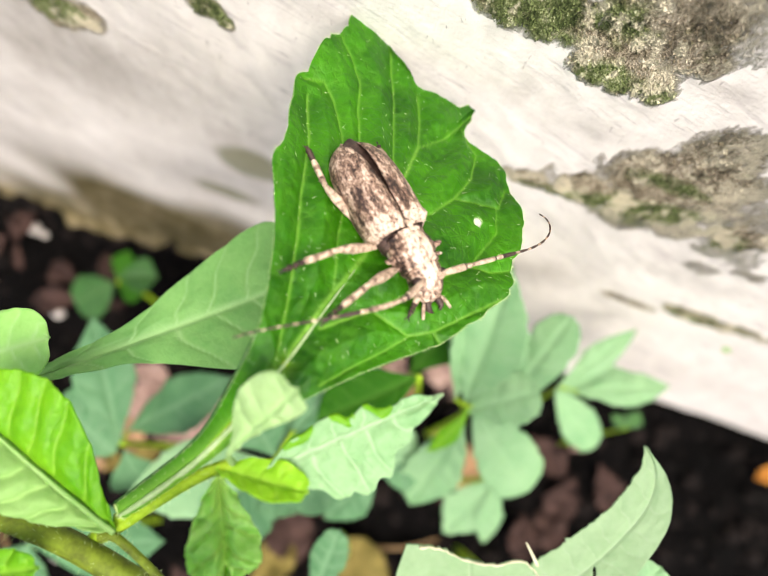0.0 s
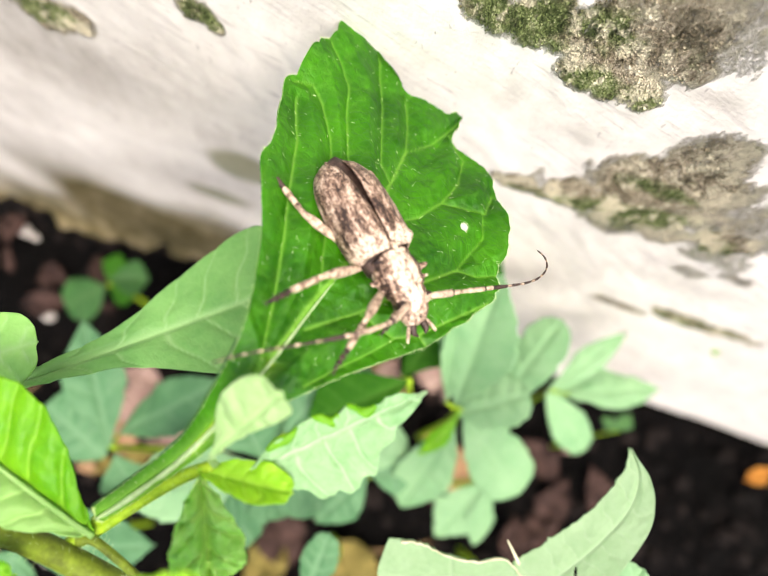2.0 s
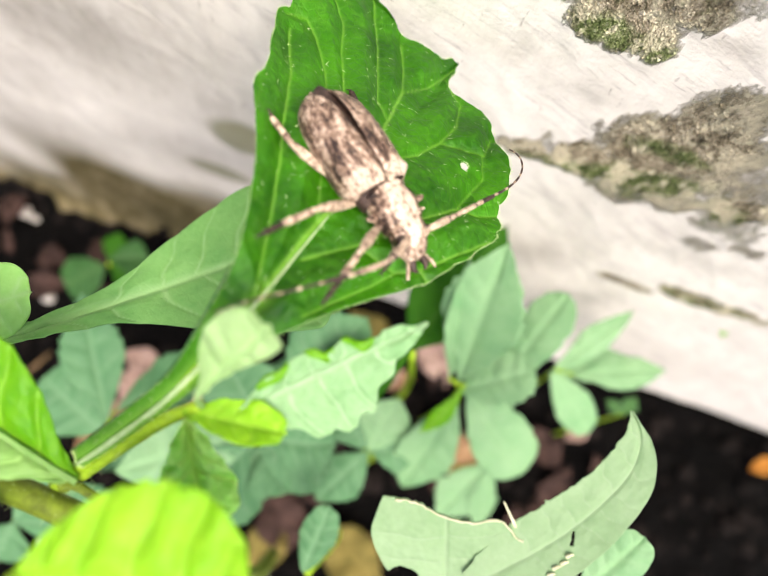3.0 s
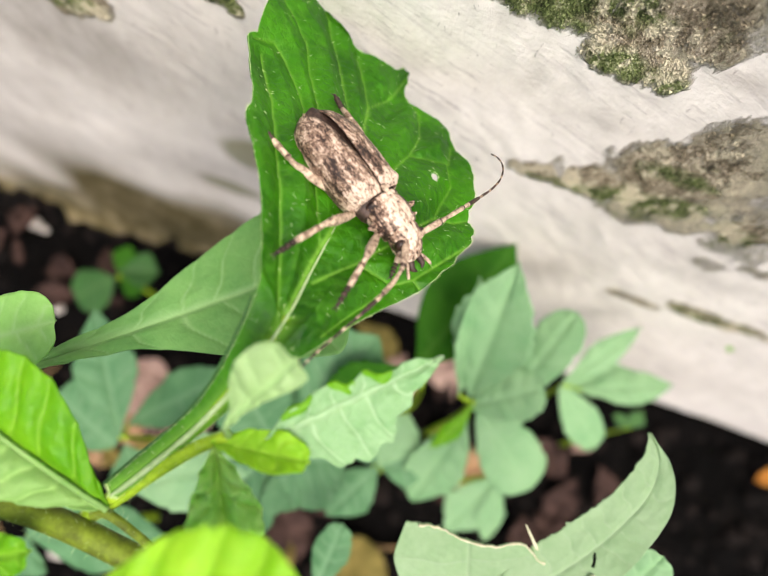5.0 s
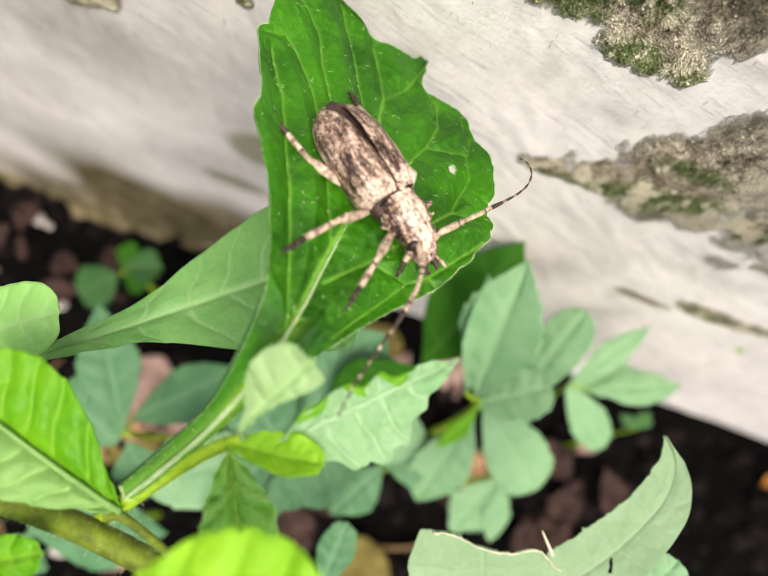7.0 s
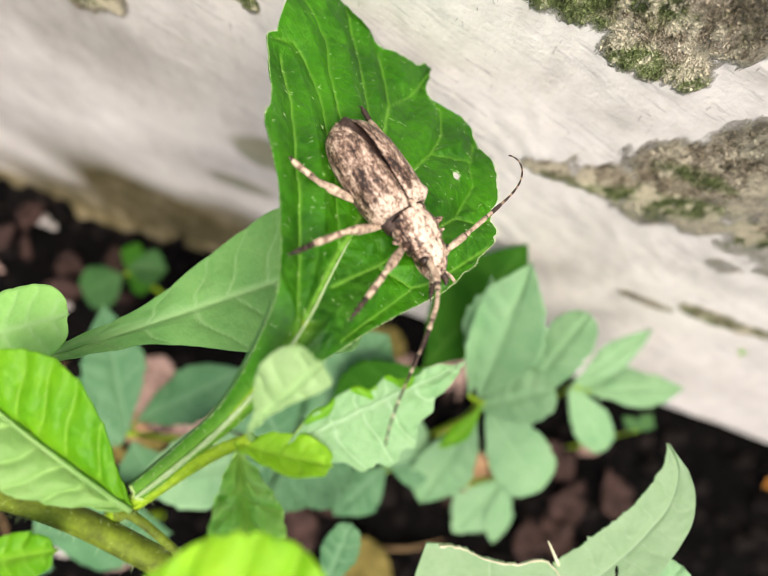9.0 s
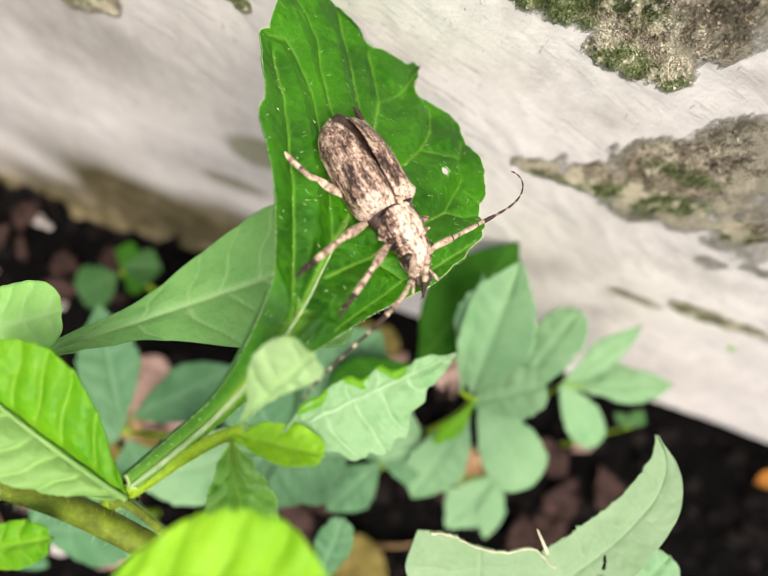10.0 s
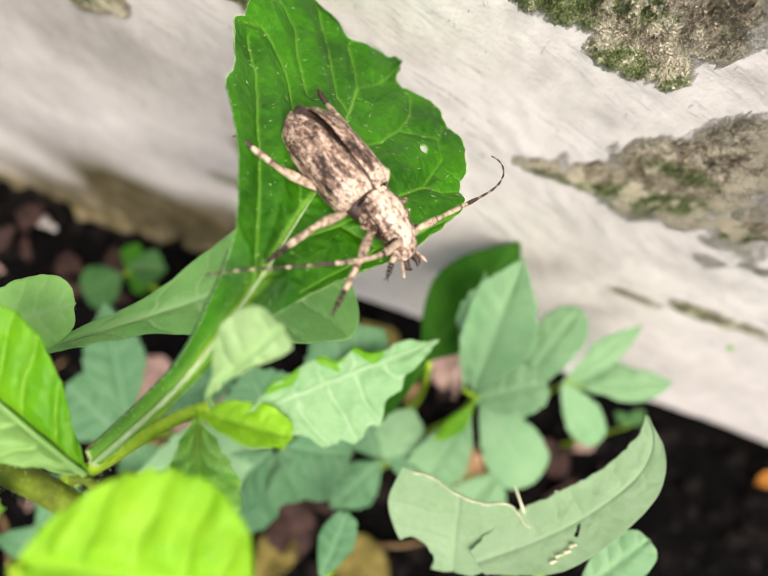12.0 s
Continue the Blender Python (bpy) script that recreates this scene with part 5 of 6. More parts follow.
def build_beetle():
    # wing cases: two shells that meet at the suture
    width = curve([(0, 3.6), (0.06, 4.4), (0.15, 4.65), (0.4, 4.75), (0.65, 4.6), (0.82, 4.0), (0.93, 3.1), (1, 1.7)])
    rise = curve([(0, 2.9), (0.06, 3.5), (0.2, 3.9), (0.5, 4.0), (0.75, 3.5), (0.92, 2.3), (1, 1.2)])
    for side in (1, -1):
        bm = bmesh.new()
        rows = []
        for i in range(49):
            u = i / 48
            x = -0.1 - 15.3 * u
            w, h = width(u), rise(u)
            row = []
            for k in range(23):
                a = math.pi / 2 - (math.pi / 2 + 0.45) * k / 22
                y = w * math.copysign(abs(math.cos(a)) ** 0.85, math.cos(a))
                z = 2.6 + h * math.copysign(abs(math.sin(a)) ** 0.8, math.sin(a)) * (1 if a > 0 else 0.8)
                shoulder = 0.35 * math.exp(-((u - 0.06) / 0.05) ** 2 - ((a - 0.7) / 0.4) ** 2)
                n1 = 0.07 * noise.noise(Vector((x * 1.3, y * 2.2, side)))
                row.append(mm(x, side * max(y + shoulder, 0.14 + 1.5 * max(u - 0.35, 0) - 0.03 * (k == 0)), z + shoulder + n1 - (0.3 if k == 0 else 0.08 if k == 1 else 0)))
            rows.append(row)
        loft(bm, rows, False)
        if side < 0:
            bmesh.ops.reverse_faces(bm, faces=bm.faces)
        part("wing_case", bm, M_SHELL, beetle, "streaked brown wing case with cream shoulder", solid=0.0002)
    bm = bmesh.new()
    loft(bm, [[v * MM for v in ring(x, w, 2.2, 1.9, 2.5)] for x, w in ((2.5, 2.6), (1.0, 3.6), (-1, 3.8), (-6, 4.0), (-11, 3.6), (-14, 2.5), (-15.4, 1.0))])
    part("abdomen", bm, M_LIMBDARK, beetle, "dark underside of the body")
    # thorax with side spines
    bm = bmesh.new()
    loft(bm, [[v * MM for v in ring(x, w, up, 2.0, 2.9, 36)] for x, w, up in ((0.0, 2.6, 2.3), (0.2, 3.05, 2.8), (0.6, 3.15, 2.9), (1.0, 3.0, 2.7), (1.8, 3.25, 2.95), (2.8, 3.4, 3.05), (3.7, 3.2, 2.95), (4.3, 2.85, 2.65), (4.7, 2.95, 2.75), (5.1, 2.85, 2.6), (5.3, 2.5, 2.3))])
    for v in bm.verts:
        v.co += v.normal * (0.00016 * noise.noise(v.co * 900) + 0.0001 * noise.noise(v.co * 2200))
    for side in (1, -1):
        tube(bm, [mm(2.9, side * 3.3, 3.4), mm(2.95, side * 4.1, 3.6), mm(2.8, side * 4.6, 3.75)], [0.0006, 0.0004, 0.00008], 8)
        tube(bm, [mm(4.3, side * 3.0, 3.5), mm(4.4, side * 3.7, 3.6)], [0.0004, 0.0001], 8)
    part("thorax", bm, M_PRON, beetle, "cream and brown bumpy thorax with side spines")
    # scutellum
    bm = bmesh.new()
    bmesh.ops.create_icosphere(bm, subdivisions=2, radius=0.00062)
    bm.transform(Matrix.Translation(mm(-0.2, 0, 6.1)) @ Matrix.Diagonal((1.2, 0.9, 0.4, 1)))
    part("scutellum", bm, M_LIMB, beetle)
    # head, bent down
    bm = bmesh.new()
    loft(bm, [[mm(x, p.y, p.z) for p in ring(0, w, up, dn, z, 30)] for x, w, up, dn, z in ((5.0, 2.3, 2.1, 2.0, 3.0), (5.7, 2.55, 2.2, 2.0, 2.9), (6.6, 2.6, 2.1, 2.0, 2.6), (7.5, 2.4, 1.9, 1.8, 2.2), (8.3, 2.1, 1.5, 1.4, 1.9), (9.0, 1.6, 1.1, 1.1, 1.6), (9.4, 1.0, 0.7, 0.7, 1.4))])
    for v in bm.verts:
        v.co += v.normal * (0.00014 * noise.noise(v.co * 1000) + 0.0001 * noise.noise(v.co * 2500))
    head = part("head", bm, M_PRON, beetle, "cream and brown downward bent head")
    for side in (1, -1):
        bm = bmesh.new()
        bmesh.ops.create_icosphere(bm, subdivisions=3, radius=0.00118)
        bm.transform(Matrix.Translation(mm(6.9, side * 1.95, 3.3)) @ Matrix.Diagonal((0.6, 0.75, 0.95, 1)))
        part("eye", bm, M_EYE, head, "glossy black kidney eye")
        bm = bmesh.new()
        tube(bm, [mm(6.9, side * 1.45, 3.3), mm(7.1, side * 1.6, 3.8), mm(7.2, side * 1.7, 4.1)], [0.00085, 0.00078, 0.0006], 10)
        part("antenna_socket", bm, M_LIMB, head, "pale raised socket")
        bm = bmesh.new()
        tube(bm, [mm(9.3, side * 0.8, 1.3), mm(10.2, side * 1.0, 1.0), mm(10.8, side * 0.5, 0.8)], [0.0006, 0.00045, 0.0001], 8)
        part("mandible", bm, M_LIMBDARK, head)
        bm = bmesh.new()
        tube(bm, [mm(9.2, side * 1.4, 1.4), mm(10.3, side * 2.0, 1.0), mm(11.0, side * 2.3, 0.6)], [0.00022, 0.00028, 0.0002], 7)
        part("palp", bm, M_LIMB, head)


build_beetle()


def limb_pivot(name, base, label):
    ob = new(name)
    ob.parent = beetle
    ob.matrix_basis = Matrix.Translation(base)
    return tagged(ob, label)


def antenna(side, bends):
    """Eleven segments, pale with dark ends; the root segment thick. bends: places along it, from its root."""
    base = mm(7.2, side * 1.7, 4.0)
    pts = [mm(*b) for b in bends]
    steps = []
    for i in range(len(pts) - 1):
        for k in range(6):
            steps.append(pts[i].lerp(pts[i + 1], k / 6))
    steps.append(pts[-1])
    smooth = [sum((steps[min(max(i + d, 0), len(steps) - 1)] for d in (-3, -2, -1, 0, 1, 2, 3)), Vector()) / 7 for i in range(len(steps))]
    smooth[0] = steps[0]
    total = sum((b - a).length for a, b in zip(smooth, smooth[1:]))

    def along(f):
        d = f * total
        for a, b in zip(smooth, smooth[1:]):
            ln = (b - a).length
            if d <= ln:
                return a.lerp(b, d / ln)
            d -= ln
        return smooth[-1]
    cuts = [0, 0.15, 0.18, 0.36, 0.51, 0.61, 0.7, 0.78, 0.85, 0.91, 0.96, 1.0]
    bm = bmesh.new()
    dark = bmesh.new()
    for i in range(11):
        a, b = cuts[i], cuts[i + 1]
        r = 0.00052 if i == 0 else 0.00042 - 0.00003 * i if i < 4 else 0.00026 - 0.000014 * i
        q = a + (b - a) * (0.92 if i < 3 else 0.3)
        tube(bm, [along(a), along((a + q) / 2), along(q)], [r * 0.7, r, r], 8)
        tube(dark, [along(q), along((q + b) / 2), along(b)], [r, r * 1.02, r * 0.75], 8)
    ob = part("antenna", bm, M_LIMB, beetle, "long jointed antenna, pale with dark bands")
    ob.matrix_basis = Matrix.Translation(base)
    tagged(part("dark_band", dark, M_LIMBDARK, ob, "dark brown antenna bands"), kind="stuff")
    return ob


ANT_L = antenna(1, [(0, 0, 0), (0.5, 4, 0.6), (0.9, 9, 0.5), (1.3, 14, 0.4), (1.4, 17.5, 0.2), (0.9, 20.4, 0.3), (-0.4, 22.3, 0.4), (-2.0, 22.4, 0.6), (-3.1, 21.2, 0.8)])
ANT_R = antenna(-1, [(0, 0, 0), (2.2, -3.2, 0.6), (2.4, -9, 0.2), (1.6, -16, -1.2), (1.0, -21, -2.0), (1.2, -25, -2.2)])


def leg(name, base, knee, ankle, toe, thick=0.88):
    """Thigh, shin and foot from base (on the body) to toe, in millimetres of the beetle's space."""
    b = mm(*base)
    k, a, t = mm(*knee) - b, mm(*ankle) - b, mm(*toe) - b
    bm = bmesh.new()
    tube(bm, [Vector(), k * 0.3, k * 0.65, k], [0.0004 * thick, 0.00072 * thick, 0.00085 * thick, 0.00045 * thick], 10)
    ob = part(name, bm, M_LIMB, beetle, "cream and brown speckled leg")
    ob.matrix_basis = Matrix.Translation(b)
    bm = bmesh.new()
    tube(bm, [k, k.lerp(a, 0.35), k.lerp(a, 0.8), a], [0.00042 * thick, 0.0005 * thick, 0.00055 * thick, 0.00045 * thick], 10)
    part("shin", bm, M_LIMB, ob)
    for q, w in ((0.22, 0.1), (0.62, 0.12)):
        bm = bmesh.new()
        tube(bm, [k.lerp(a, q), k.lerp(a, q + w)], [0.00053 * thick, 0.00057 * thick], 10)
        part("shin_band", bm, M_BAND, ob, "dark brown band")
    bm = bmesh.new()
    for i in range(4):
        p, q = a.lerp(t, i / 4), a.lerp(t, (i + 0.85) / 4)
        tube(bm, [p, q], [0.00034 * thick, (0.00058 if i < 3 else 0.0003) * thick], 8)
    for s in (1, -1):
        d = (t - a).normalized()
        c = d.cross(Vector((0, 0, 1))) * s
        tube(bm, [t, t + d * 0.0005 + c * 0.0004 - Vector((0, 0, 0.0002))], [0.00014, 0.00004], 6)
    part("foot", bm, M_LIMBDARK, ob, "dark clawed foot")
    return ob


LEG_FR = leg("leg", (3.60, -2.30, 1.90), (5.06, -8.48, 4.07), (6.09, -12.82, 3.1), (6.71, -15.44, 1.7))
LEG_MR = leg("leg", (-0.30, -3.30, 1.70), (-0.84, -9.97, 3.99), (-1.22, -14.65, 3.4), (-1.45, -17.49, 2.5))
LEG_HR = leg("leg", (-4.80, -4.00, 1.50), (-10.29, -6.13, 3.13), (-14.63, -5.60, 2.9), (-17.09, -5.29, 2.7))
LEG_FL = leg("leg", (4.60, 2.20, 1.80), (7.35, -0.40, 3.43), (9.29, -2.22, 1.7), (10.46, -3.32, 0.6))
LEG_HL = leg("leg", (-4.50, 3.80, 1.70), (-10.58, 5.05, 2.13), (-15.7, 6.1, -0.5), (-18.6, 6.7, -1.3))
leg("leg", (-0.30, 3.00, 1.70), (-1.0, 4.2, 2.0), (-1.8, 4.8, 0.9), (-2.3, 5.2, 0.25))


# ---- what moves ----
PLANT_ROWS = [
    (0, -0.04719, -0.03071, 0.21334, 0.000, -0.000, 0.000),
    (0.5, -0.04779, -0.03008, 0.21527, 0.959, 2.762, 0.539),
    (1, -0.04763, -0.03078, 0.21542, 1.121, 2.151, 1.239),
    (1.5, -0.04818, -0.03091, 0.21624, 1.590, 3.053, 1.658),
    (2, -0.04808, -0.03078, 0.21570, 1.360, 2.711, 1.147),
    (2.5, -0.04985, -0.03025, 0.21697, 3.147, 4.786, 2.032),
    (3, -0.04852, -0.03036, 0.21765, 6.462, 4.560, 3.617),
    (5, -0.04846, -0.03074, 0.21583, 3.861, 3.242, 3.352),
    (5.5, -0.04695, -0.03082, 0.21536, 5.639, 3.060, 4.369),
    (6, -0.04777, -0.03091, 0.21446, 4.136, 2.915, 2.930),
    (6.5, -0.04772, -0.03123, 0.21426, 3.593, 2.803, 3.009),
    (7, -0.04733, -0.03164, 0.21383, 3.431, 2.669, 3.453),
    (9, -0.04723, -0.03131, 0.21334, 3.320, 2.241, 3.147),
    (9.5, -0.04720, -0.03067, 0.21472, 4.768, 2.303, 3.535),
    (10, -0.04703, -0.03058, 0.21388, 4.227, 2.382, 2.995),
    (10.5, -0.04682, -0.03054, 0.21368, 4.162, 2.300, 2.924),
    (11, -0.04740, -0.03051, 0.21437, 4.356, 2.682, 2.861),
    (11.5, -0.04730, -0.03038, 0.21557, 5.379, 2.273, 3.725),
    (12, -0.05291, -0.02955, 0.21992, 3.254, 2.100, -0.337),
]
LEAF_ROWS = [
    (0, 0.02325, 0.01652, 0.00900, 0.000, -0.000, 0.000),
    (0.5, 0.02325, 0.01652, 0.00900, -2.124, -2.627, -0.670),
    (1, 0.02325, 0.01652, 0.00900, -2.206, -2.525, -1.308),
    (1.5, 0.02325, 0.01652, 0.00900, -2.598, -3.898, -2.046),
    (2, 0.02325, 0.01652, 0.00900, -2.451, -2.051, -1.684),
    (2.5, 0.02325, 0.01652, 0.00900, -3.978, -7.445, -3.325),
    (3, 0.02325, 0.01652, 0.00900, -8.260, -2.224, -3.061),
    (5, 0.02325, 0.01652, 0.00900, -5.397, 7.763, 3.900),
    (5.5, 0.02325, 0.01652, 0.00900, -6.818, 7.058, 3.624),
    (6, 0.02325, 0.01652, 0.00900, -4.128, 7.800, 4.773),
    (6.5, 0.02325, 0.01652, 0.00900, -3.538, 6.115, 4.724),
    (7, 0.02325, 0.01652, 0.00900, -2.955, 5.589, 4.587),
    (9, 0.02325, 0.01652, 0.00900, -3.054, 6.892, 4.851),
    (9.5, 0.02325, 0.01652, 0.00900, -5.800, 8.704, 3.818),
    (10, 0.02325, 0.01652, 0.00900, -4.551, 7.959, 4.971),
    (10.5, 0.02325, 0.01652, 0.00900, -4.598, 7.853, 5.214),
    (11, 0.02325, 0.01652, 0.00900, -5.089, 7.941, 4.786),
    (11.5, 0.02325, 0.01652, 0.00900, -7.614, 5.444, 3.827),
    (12, 0.02325, 0.01652, 0.00900, -8.125, 4.365, 8.475),
]
BEETLE_ROWS = [
    (0, -0.00238, 0.02860, 0.23012, -19.001, -4.468, -42.472),
    (0.5, -0.00251, 0.02851, 0.23053, -19.837, -5.024, -43.647),
    (1, -0.00271, 0.02791, 0.23127, -19.277, -5.423, -44.626),
    (1.5, -0.00256, 0.02648, 0.23247, -18.889, -5.467, -43.901),
    (2, -0.00203, 0.02570, 0.23162, -19.876, -4.177, -42.764),
    (2.5, -0.00307, 0.02580, 0.23373, -17.233, -5.832, -42.020),
    (3, -0.00377, 0.02589, 0.23326, -20.638, 0.095, -38.445),
    (5, -0.00853, 0.03051, 0.22785, -21.502, 3.752, -32.319),
    (5.5, -0.00859, 0.03049, 0.22879, -20.527, 2.657, -33.164),
    (6, -0.00831, 0.03092, 0.22762, -20.309, 3.516, -34.987),
    (6.5, -0.00758, 0.02985, 0.22823, -19.442, 1.881, -36.077),
    (7, -0.00746, 0.02945, 0.22841, -18.831, 1.660, -35.945),
    (9, -0.00629, 0.02856, 0.22755, -19.656, 2.401, -36.232),
    (9.5, -0.00610, 0.02819, 0.22788, -21.200, 2.729, -38.424),
    (10, -0.00644, 0.02827, 0.22780, -19.913, 1.825, -39.572),
    (10.5, -0.00532, 0.02822, 0.22739, -20.553, 2.920, -36.375),
    (11, -0.00571, 0.02765, 0.22779, -21.118, 4.635, -34.094),
    (11.5, -0.00551, 0.02692, 0.22972, -19.426, 3.455, -32.609),
    (12, -0.01023, 0.02592, 0.23256, -21.302, 3.170, -30.044),
]
EATEN_ROWS = [
    (0, 0.06653, -0.02729, 0.00000, 0.000, -0.000, 0.000),
    (0.5, 0.06816, -0.02731, -0.00007, 0.016, -0.734, -0.663),
    (1, 0.06874, -0.02491, 0.00111, 0.726, -1.028, -1.010),
    (1.5, 0.07094, -0.02449, 0.00140, 0.850, -2.050, -1.605),
    (2, 0.07080, -0.02506, 0.00066, 0.838, -1.876, -1.726),
    (2.5, 0.07253, -0.01767, 0.00461, 3.194, -3.296, -0.119),
    (3, 0.07459, -0.02420, 0.00087, 1.228, -3.547, -2.781),
    (5, 0.07134, -0.02613, 0.00081, 0.279, -2.077, -1.653),
    (5.5, 0.06620, -0.02759, -0.00062, 0.105, 0.249, 0.360),
    (6, 0.06899, -0.02865, -0.00055, -0.407, -1.113, -0.993),
    (6.5, 0.06898, -0.02885, -0.00043, -0.485, -1.076, -2.490),
    (7, 0.06741, -0.02898, -0.00038, -0.588, -0.359, -0.541),
    (9, 0.06473, -0.02906, -0.00066, -0.484, 0.842, 1.015),
    (9.5, 0.06730, -0.02767, -0.00034, -0.031, -0.370, -0.636),
    (10, 0.06546, -0.02849, -0.00043, -0.367, 0.508, 0.217),
    (10.5, 0.06456, -0.02880, -0.00086, -0.317, 0.891, 0.333),
    (11, 0.06687, -0.02786, -0.00007, -0.227, -0.188, -0.391),
    (11.5, 0.06779, -0.02716, -0.00003, 0.091, -0.561, -1.077),
    (12, 0.08146, -0.02568, 0.00160, 1.557, -6.836, -9.231),
]
NEAR_ROWS = [
    (0.0, -0.01114, -0.01825, 0.25202),
    (1.0, -0.01106, -0.01696, 0.25302),
    (1.5, -0.01148, -0.01702, 0.25256),
    (2.0, -0.01186, -0.01611, 0.25269),
    (2.5, -0.01356, -0.01431, 0.25241),
    (3.0, -0.01426, -0.01487, 0.25004),
    (5.0, -0.01141, -0.01434, 0.25202),
    (5.5, -0.01094, -0.01458, 0.25066),
    (6.0, -0.01041, -0.01488, 0.25037),
    (6.5, -0.01035, -0.01479, 0.25039),
    (7.0, -0.00987, -0.01481, 0.24990),
    (9.0, -0.00984, -0.01492, 0.25083),
    (9.5, -0.01076, -0.01441, 0.25119),
    (10.0, -0.01005, -0.01396, 0.25276),
    (10.5, -0.00916, -0.01397, 0.25324),
    (11.0, -0.00999, -0.01394, 0.25357),
    (11.5, -0.01066, -0.01403, 0.25447),
    (12.0, -0.01836, -0.01484, 0.25489),
]
LIMB_ROWS = {
    "antenna_left": [(0, 0.3, -5.3), (0.5, 2.3, -4.7), (1, 10.1, -3.5), (1.5, 6.4, -4.1), (2, -7.2, -5.7), (2.5, 8.4, -4.1), (3, 7.3, -4.0), (5, 3.9, -3.5), (5.5, -1.3, -3.2), (6, -19.9, -4.9), (6.5, 2.4, -3.7), (7, 3.3, -3.7), (9, 13.8, -2.7), (9.5, 9.1, -2.7), (10, 7.3, -2.7), (10.5, -4.5, -3.7), (11, 5.1, -2.8), (11.5, 6.9, -2.4), (12, -0.2, -4.2)],
    "antenna_right": [(0, -9.1, 2.7), (0.5, -9.8, 3.1), (1, 14.5, 2.1), (1.5, 12.8, 3.4), (2, -8.7, 4.8), (2.5, -2.3, 5.0), (3, -6.6, 5.0), (5, 10.5, 0.2), (5.5, 9.5, 3.5), (6, -16.7, 4.2), (6.5, 7.4, 2.7), (7, 27.3, 2.8), (9, 37.1, 2.8), (9.5, 23.0, 2.5), (10, 19.7, 3.3), (10.5, -5.8, 3.4), (11, -16.4, 3.5), (11.5, -20.4, 2.8), (12, -25.5, 2.1)],
    "fore_right": [(0, -0.1, 2.6), (0.5, 1.0, 3.0), (1, 2.1, 3.5), (1.5, -4.9, 4.5), (2, 18.3, 3.7), (2.5, 15.7, 3.5), (3, 11.5, 4.4), (5, 9.4, 2.9), (5.5, 14.7, 6.0), (6, 15.6, 5.2), (6.5, 11.6, 4.6), (7, 12.5, 4.6), (9, 7.6, 4.2), (9.5, 7.7, 5.3), (10, 12.8, 5.4), (10.5, 6.7, 5.1), (11, 15.6, 4.8), (11.5, 10.9, 4.1), (12, 12.1, 1.1)],
    "mid_right": [(0, 2.4, 3.9), (0.5, 2.4, 4.0), (1, 2.5, 4.3), (1.5, 12.5, 4.1), (2, 7.4, 4.6), (2.5, 5.9, 4.8), (3, 4.8, 5.3), (5, 3.8, 3.8), (5.5, 7.9, 4.9), (6, 8.9, 4.6), (6.5, 7.0, 4.5), (7, 6.1, 4.6), (9, -1.1, 4.7), (9.5, 14.7, 4.1), (10, 18.6, 4.2), (10.5, 10.7, 4.3), (11, 6.6, 4.4), (11.5, 1.5, 3.9), (12, 6.7, 2.6)],
    "hind_right": [(0, 0.1, -0.2), (0.5, 2.5, -0.8), (1, 1.8, -1.3), (1.5, 19.8, -2.5), (2, 12.9, -2.6), (2.5, 10.4, -2.4), (3, 7.7, -3.3), (5, 7.4, -1.5), (5.5, 8.9, -4.2), (6, 11.0, -3.2), (6.5, 11.1, -2.9), (7, 8.9, -3.1), (9, 24.3, -0.6), (9.5, 26.0, -0.7), (10, 23.6, -1.6), (10.5, 23.7, -0.6), (11, 24.7, 0.1), (11.5, 21.5, -0.6), (12, 18.9, -0.5)],
    "fore_left": [(0, -6.0, -0.4), (0.5, -9.4, -0.2), (1, -8.8, 0.1), (1.5, -11.4, 0.4), (2, -17.9, 0.6), (2.5, -12.3, 0.4), (3, -16.5, 0.6), (5, -10.9, 0.2), (5.5, -10.0, 2.0), (6, -12.5, 1.5), (6.5, -15.2, 1.1), (7, -16.2, 1.1), (9, 7.1, 0.8), (9.5, 10.4, 1.1), (10, 18.7, 0.9), (10.5, -1.7, 1.2), (11, -4.3, 1.2), (11.5, -10.1, 1.0), (12, -8.6, -0.6)],
    "hind_left": [(0, -4.7, 0.5), (0.5, -2.7, -0.4), (1, -0.8, -1.3), (1.5, -2.5, -1.9), (2, -7.3, -2.4), (2.5, -6.7, -1.6), (3, -10.4, -2.3), (5, -8.4, 5.0), (5.5, -7.8, 1.2), (6, -5.0, 1.9), (6.5, -3.2, 3.0), (7, -3.2, 2.8), (9, -3.2, 3.4), (9.5, -1.0, 2.1), (10, -2.5, 1.6), (10.5, -4.8, 2.3), (11, -4.7, 2.0), (11.5, -4.1, 2.7), (12, -5.0, 7.1)],
}
JOINTED = (("antenna_left", ANT_L), ("antenna_right", ANT_R), ("fore_right", LEG_FR), ("mid_right", LEG_MR), ("hind_right", LEG_HR), ("fore_left", LEG_FL), ("hind_left", LEG_HL))


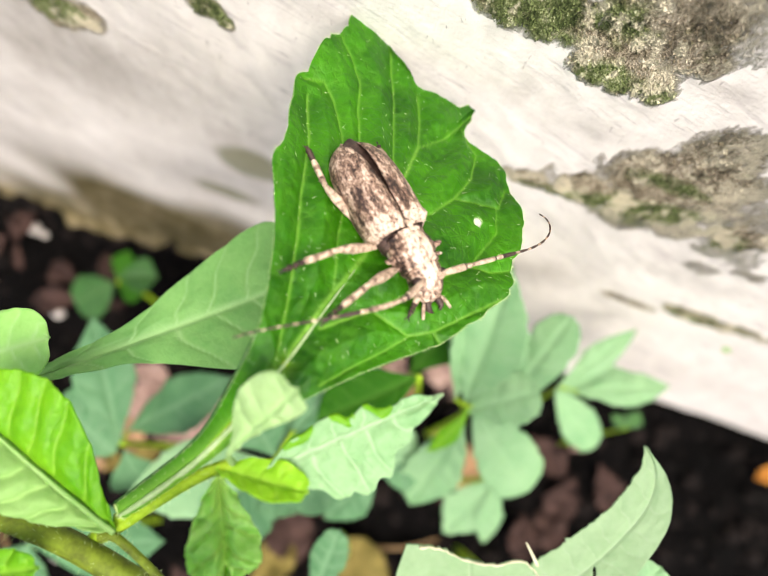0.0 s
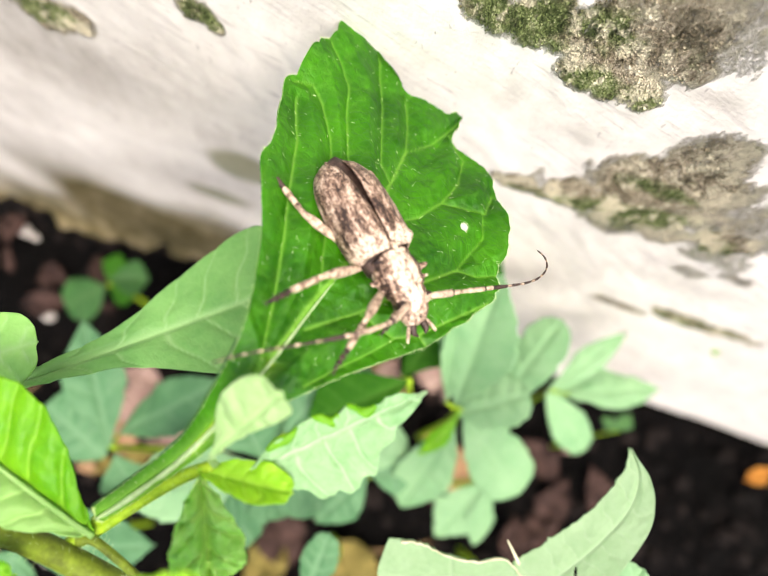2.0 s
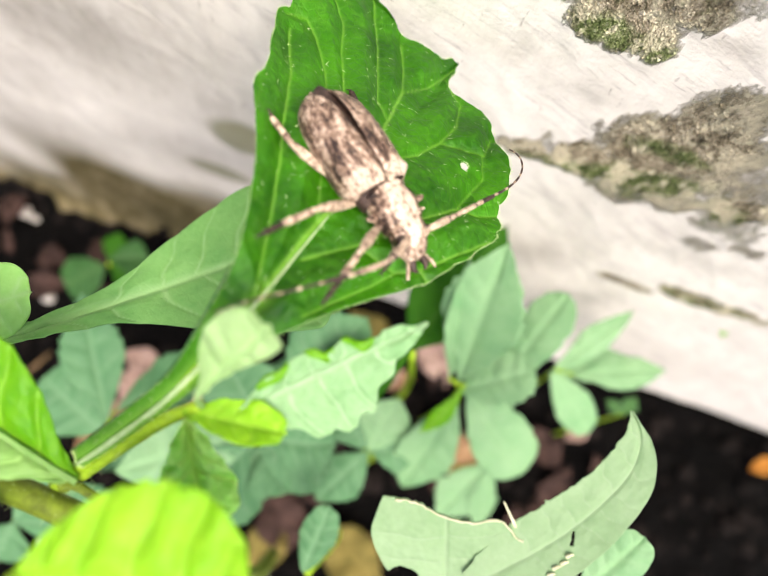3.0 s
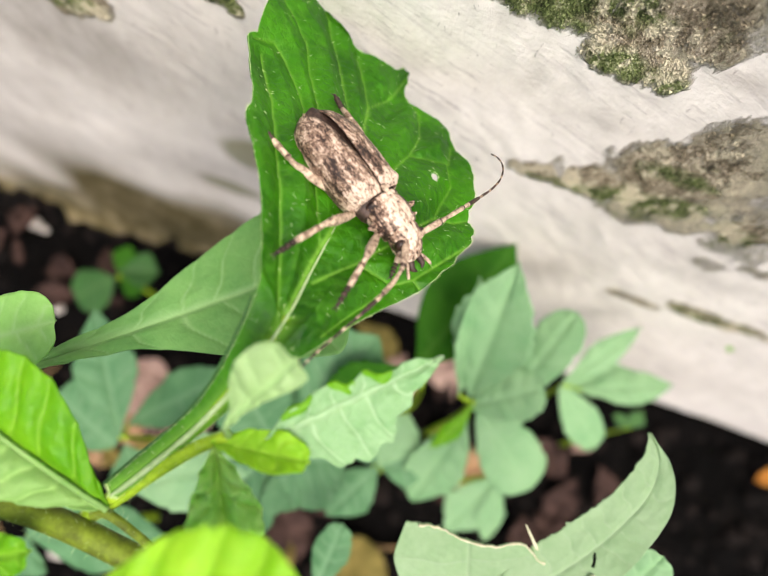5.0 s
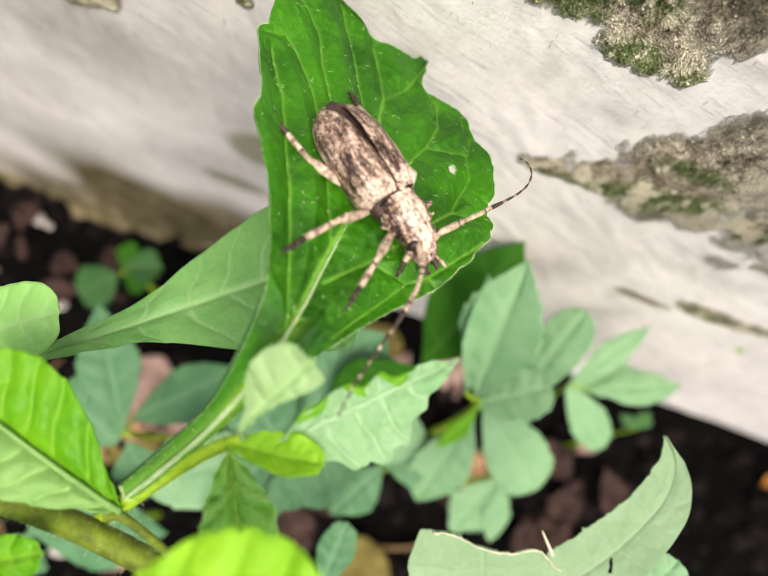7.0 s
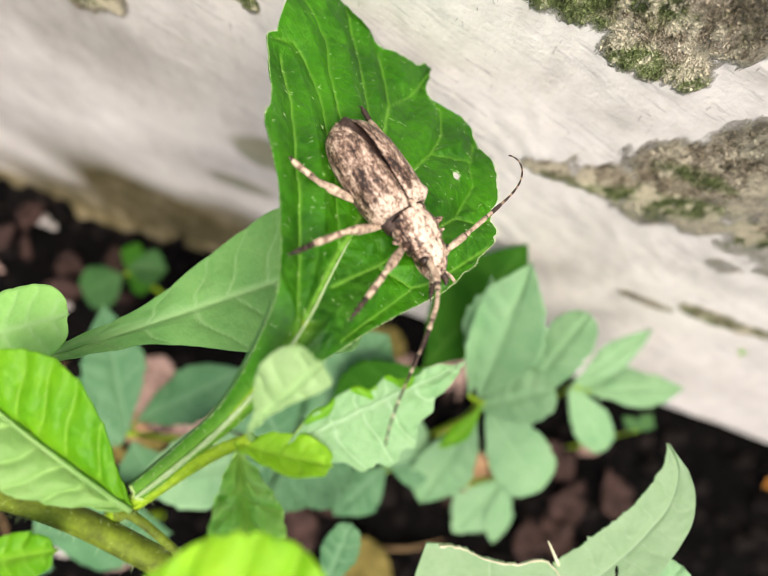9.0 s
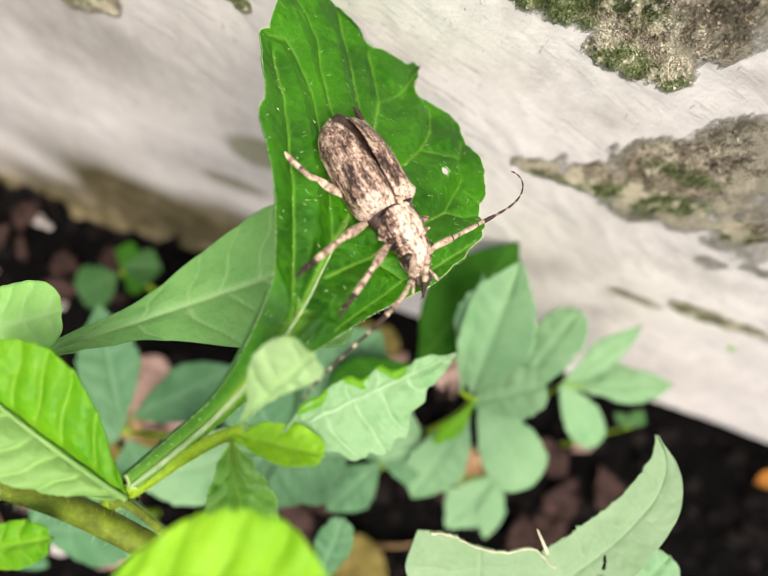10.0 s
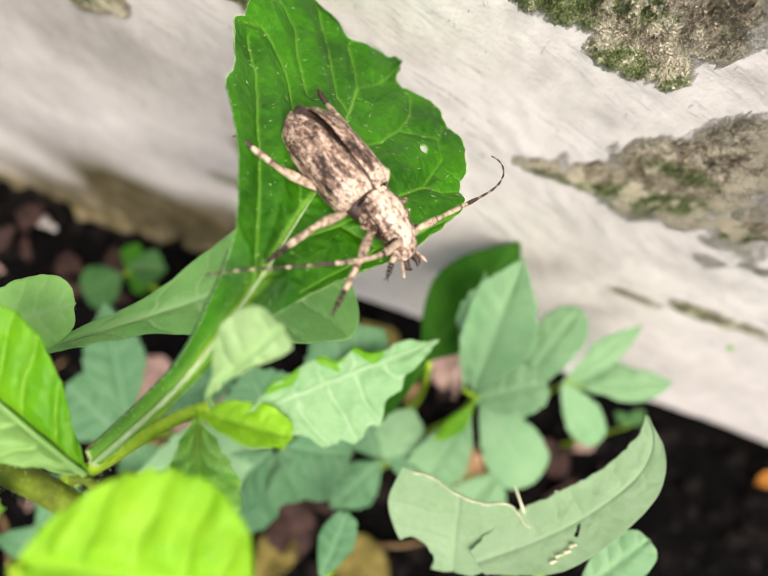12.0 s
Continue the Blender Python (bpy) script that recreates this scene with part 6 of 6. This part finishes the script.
def motions():
    walk(weed, [(t, pose(*p)) for t, *p in PLANT_ROWS])
    walk(BEETLE_LEAF, [(t, pose(*p)) for t, *p in LEAF_ROWS])
    walk(EATEN, [(t, pose(*p)) for t, *p in EATEN_ROWS])
    walk(near_shoot, [(t, pose(*p)) for t, *p in NEAR_ROWS])
    walk(beetle, [(t, pose(*p)) for t, *p in BEETLE_ROWS])
    for key, ob in JOINTED:
        base = ob.matrix_basis.translation.copy()
        middle = sum((v.co for v in ob.data.vertices), Vector()) / len(ob.data.vertices)
        hinge = middle.cross(Vector((0, 0, 1))).normalized()
        walk(ob, [(t, pose(*base, 0, 0, turn) @ Matrix.Rotation(radians(lift), 4, hinge)) for t, turn, lift in LIMB_ROWS[key]])


motions()
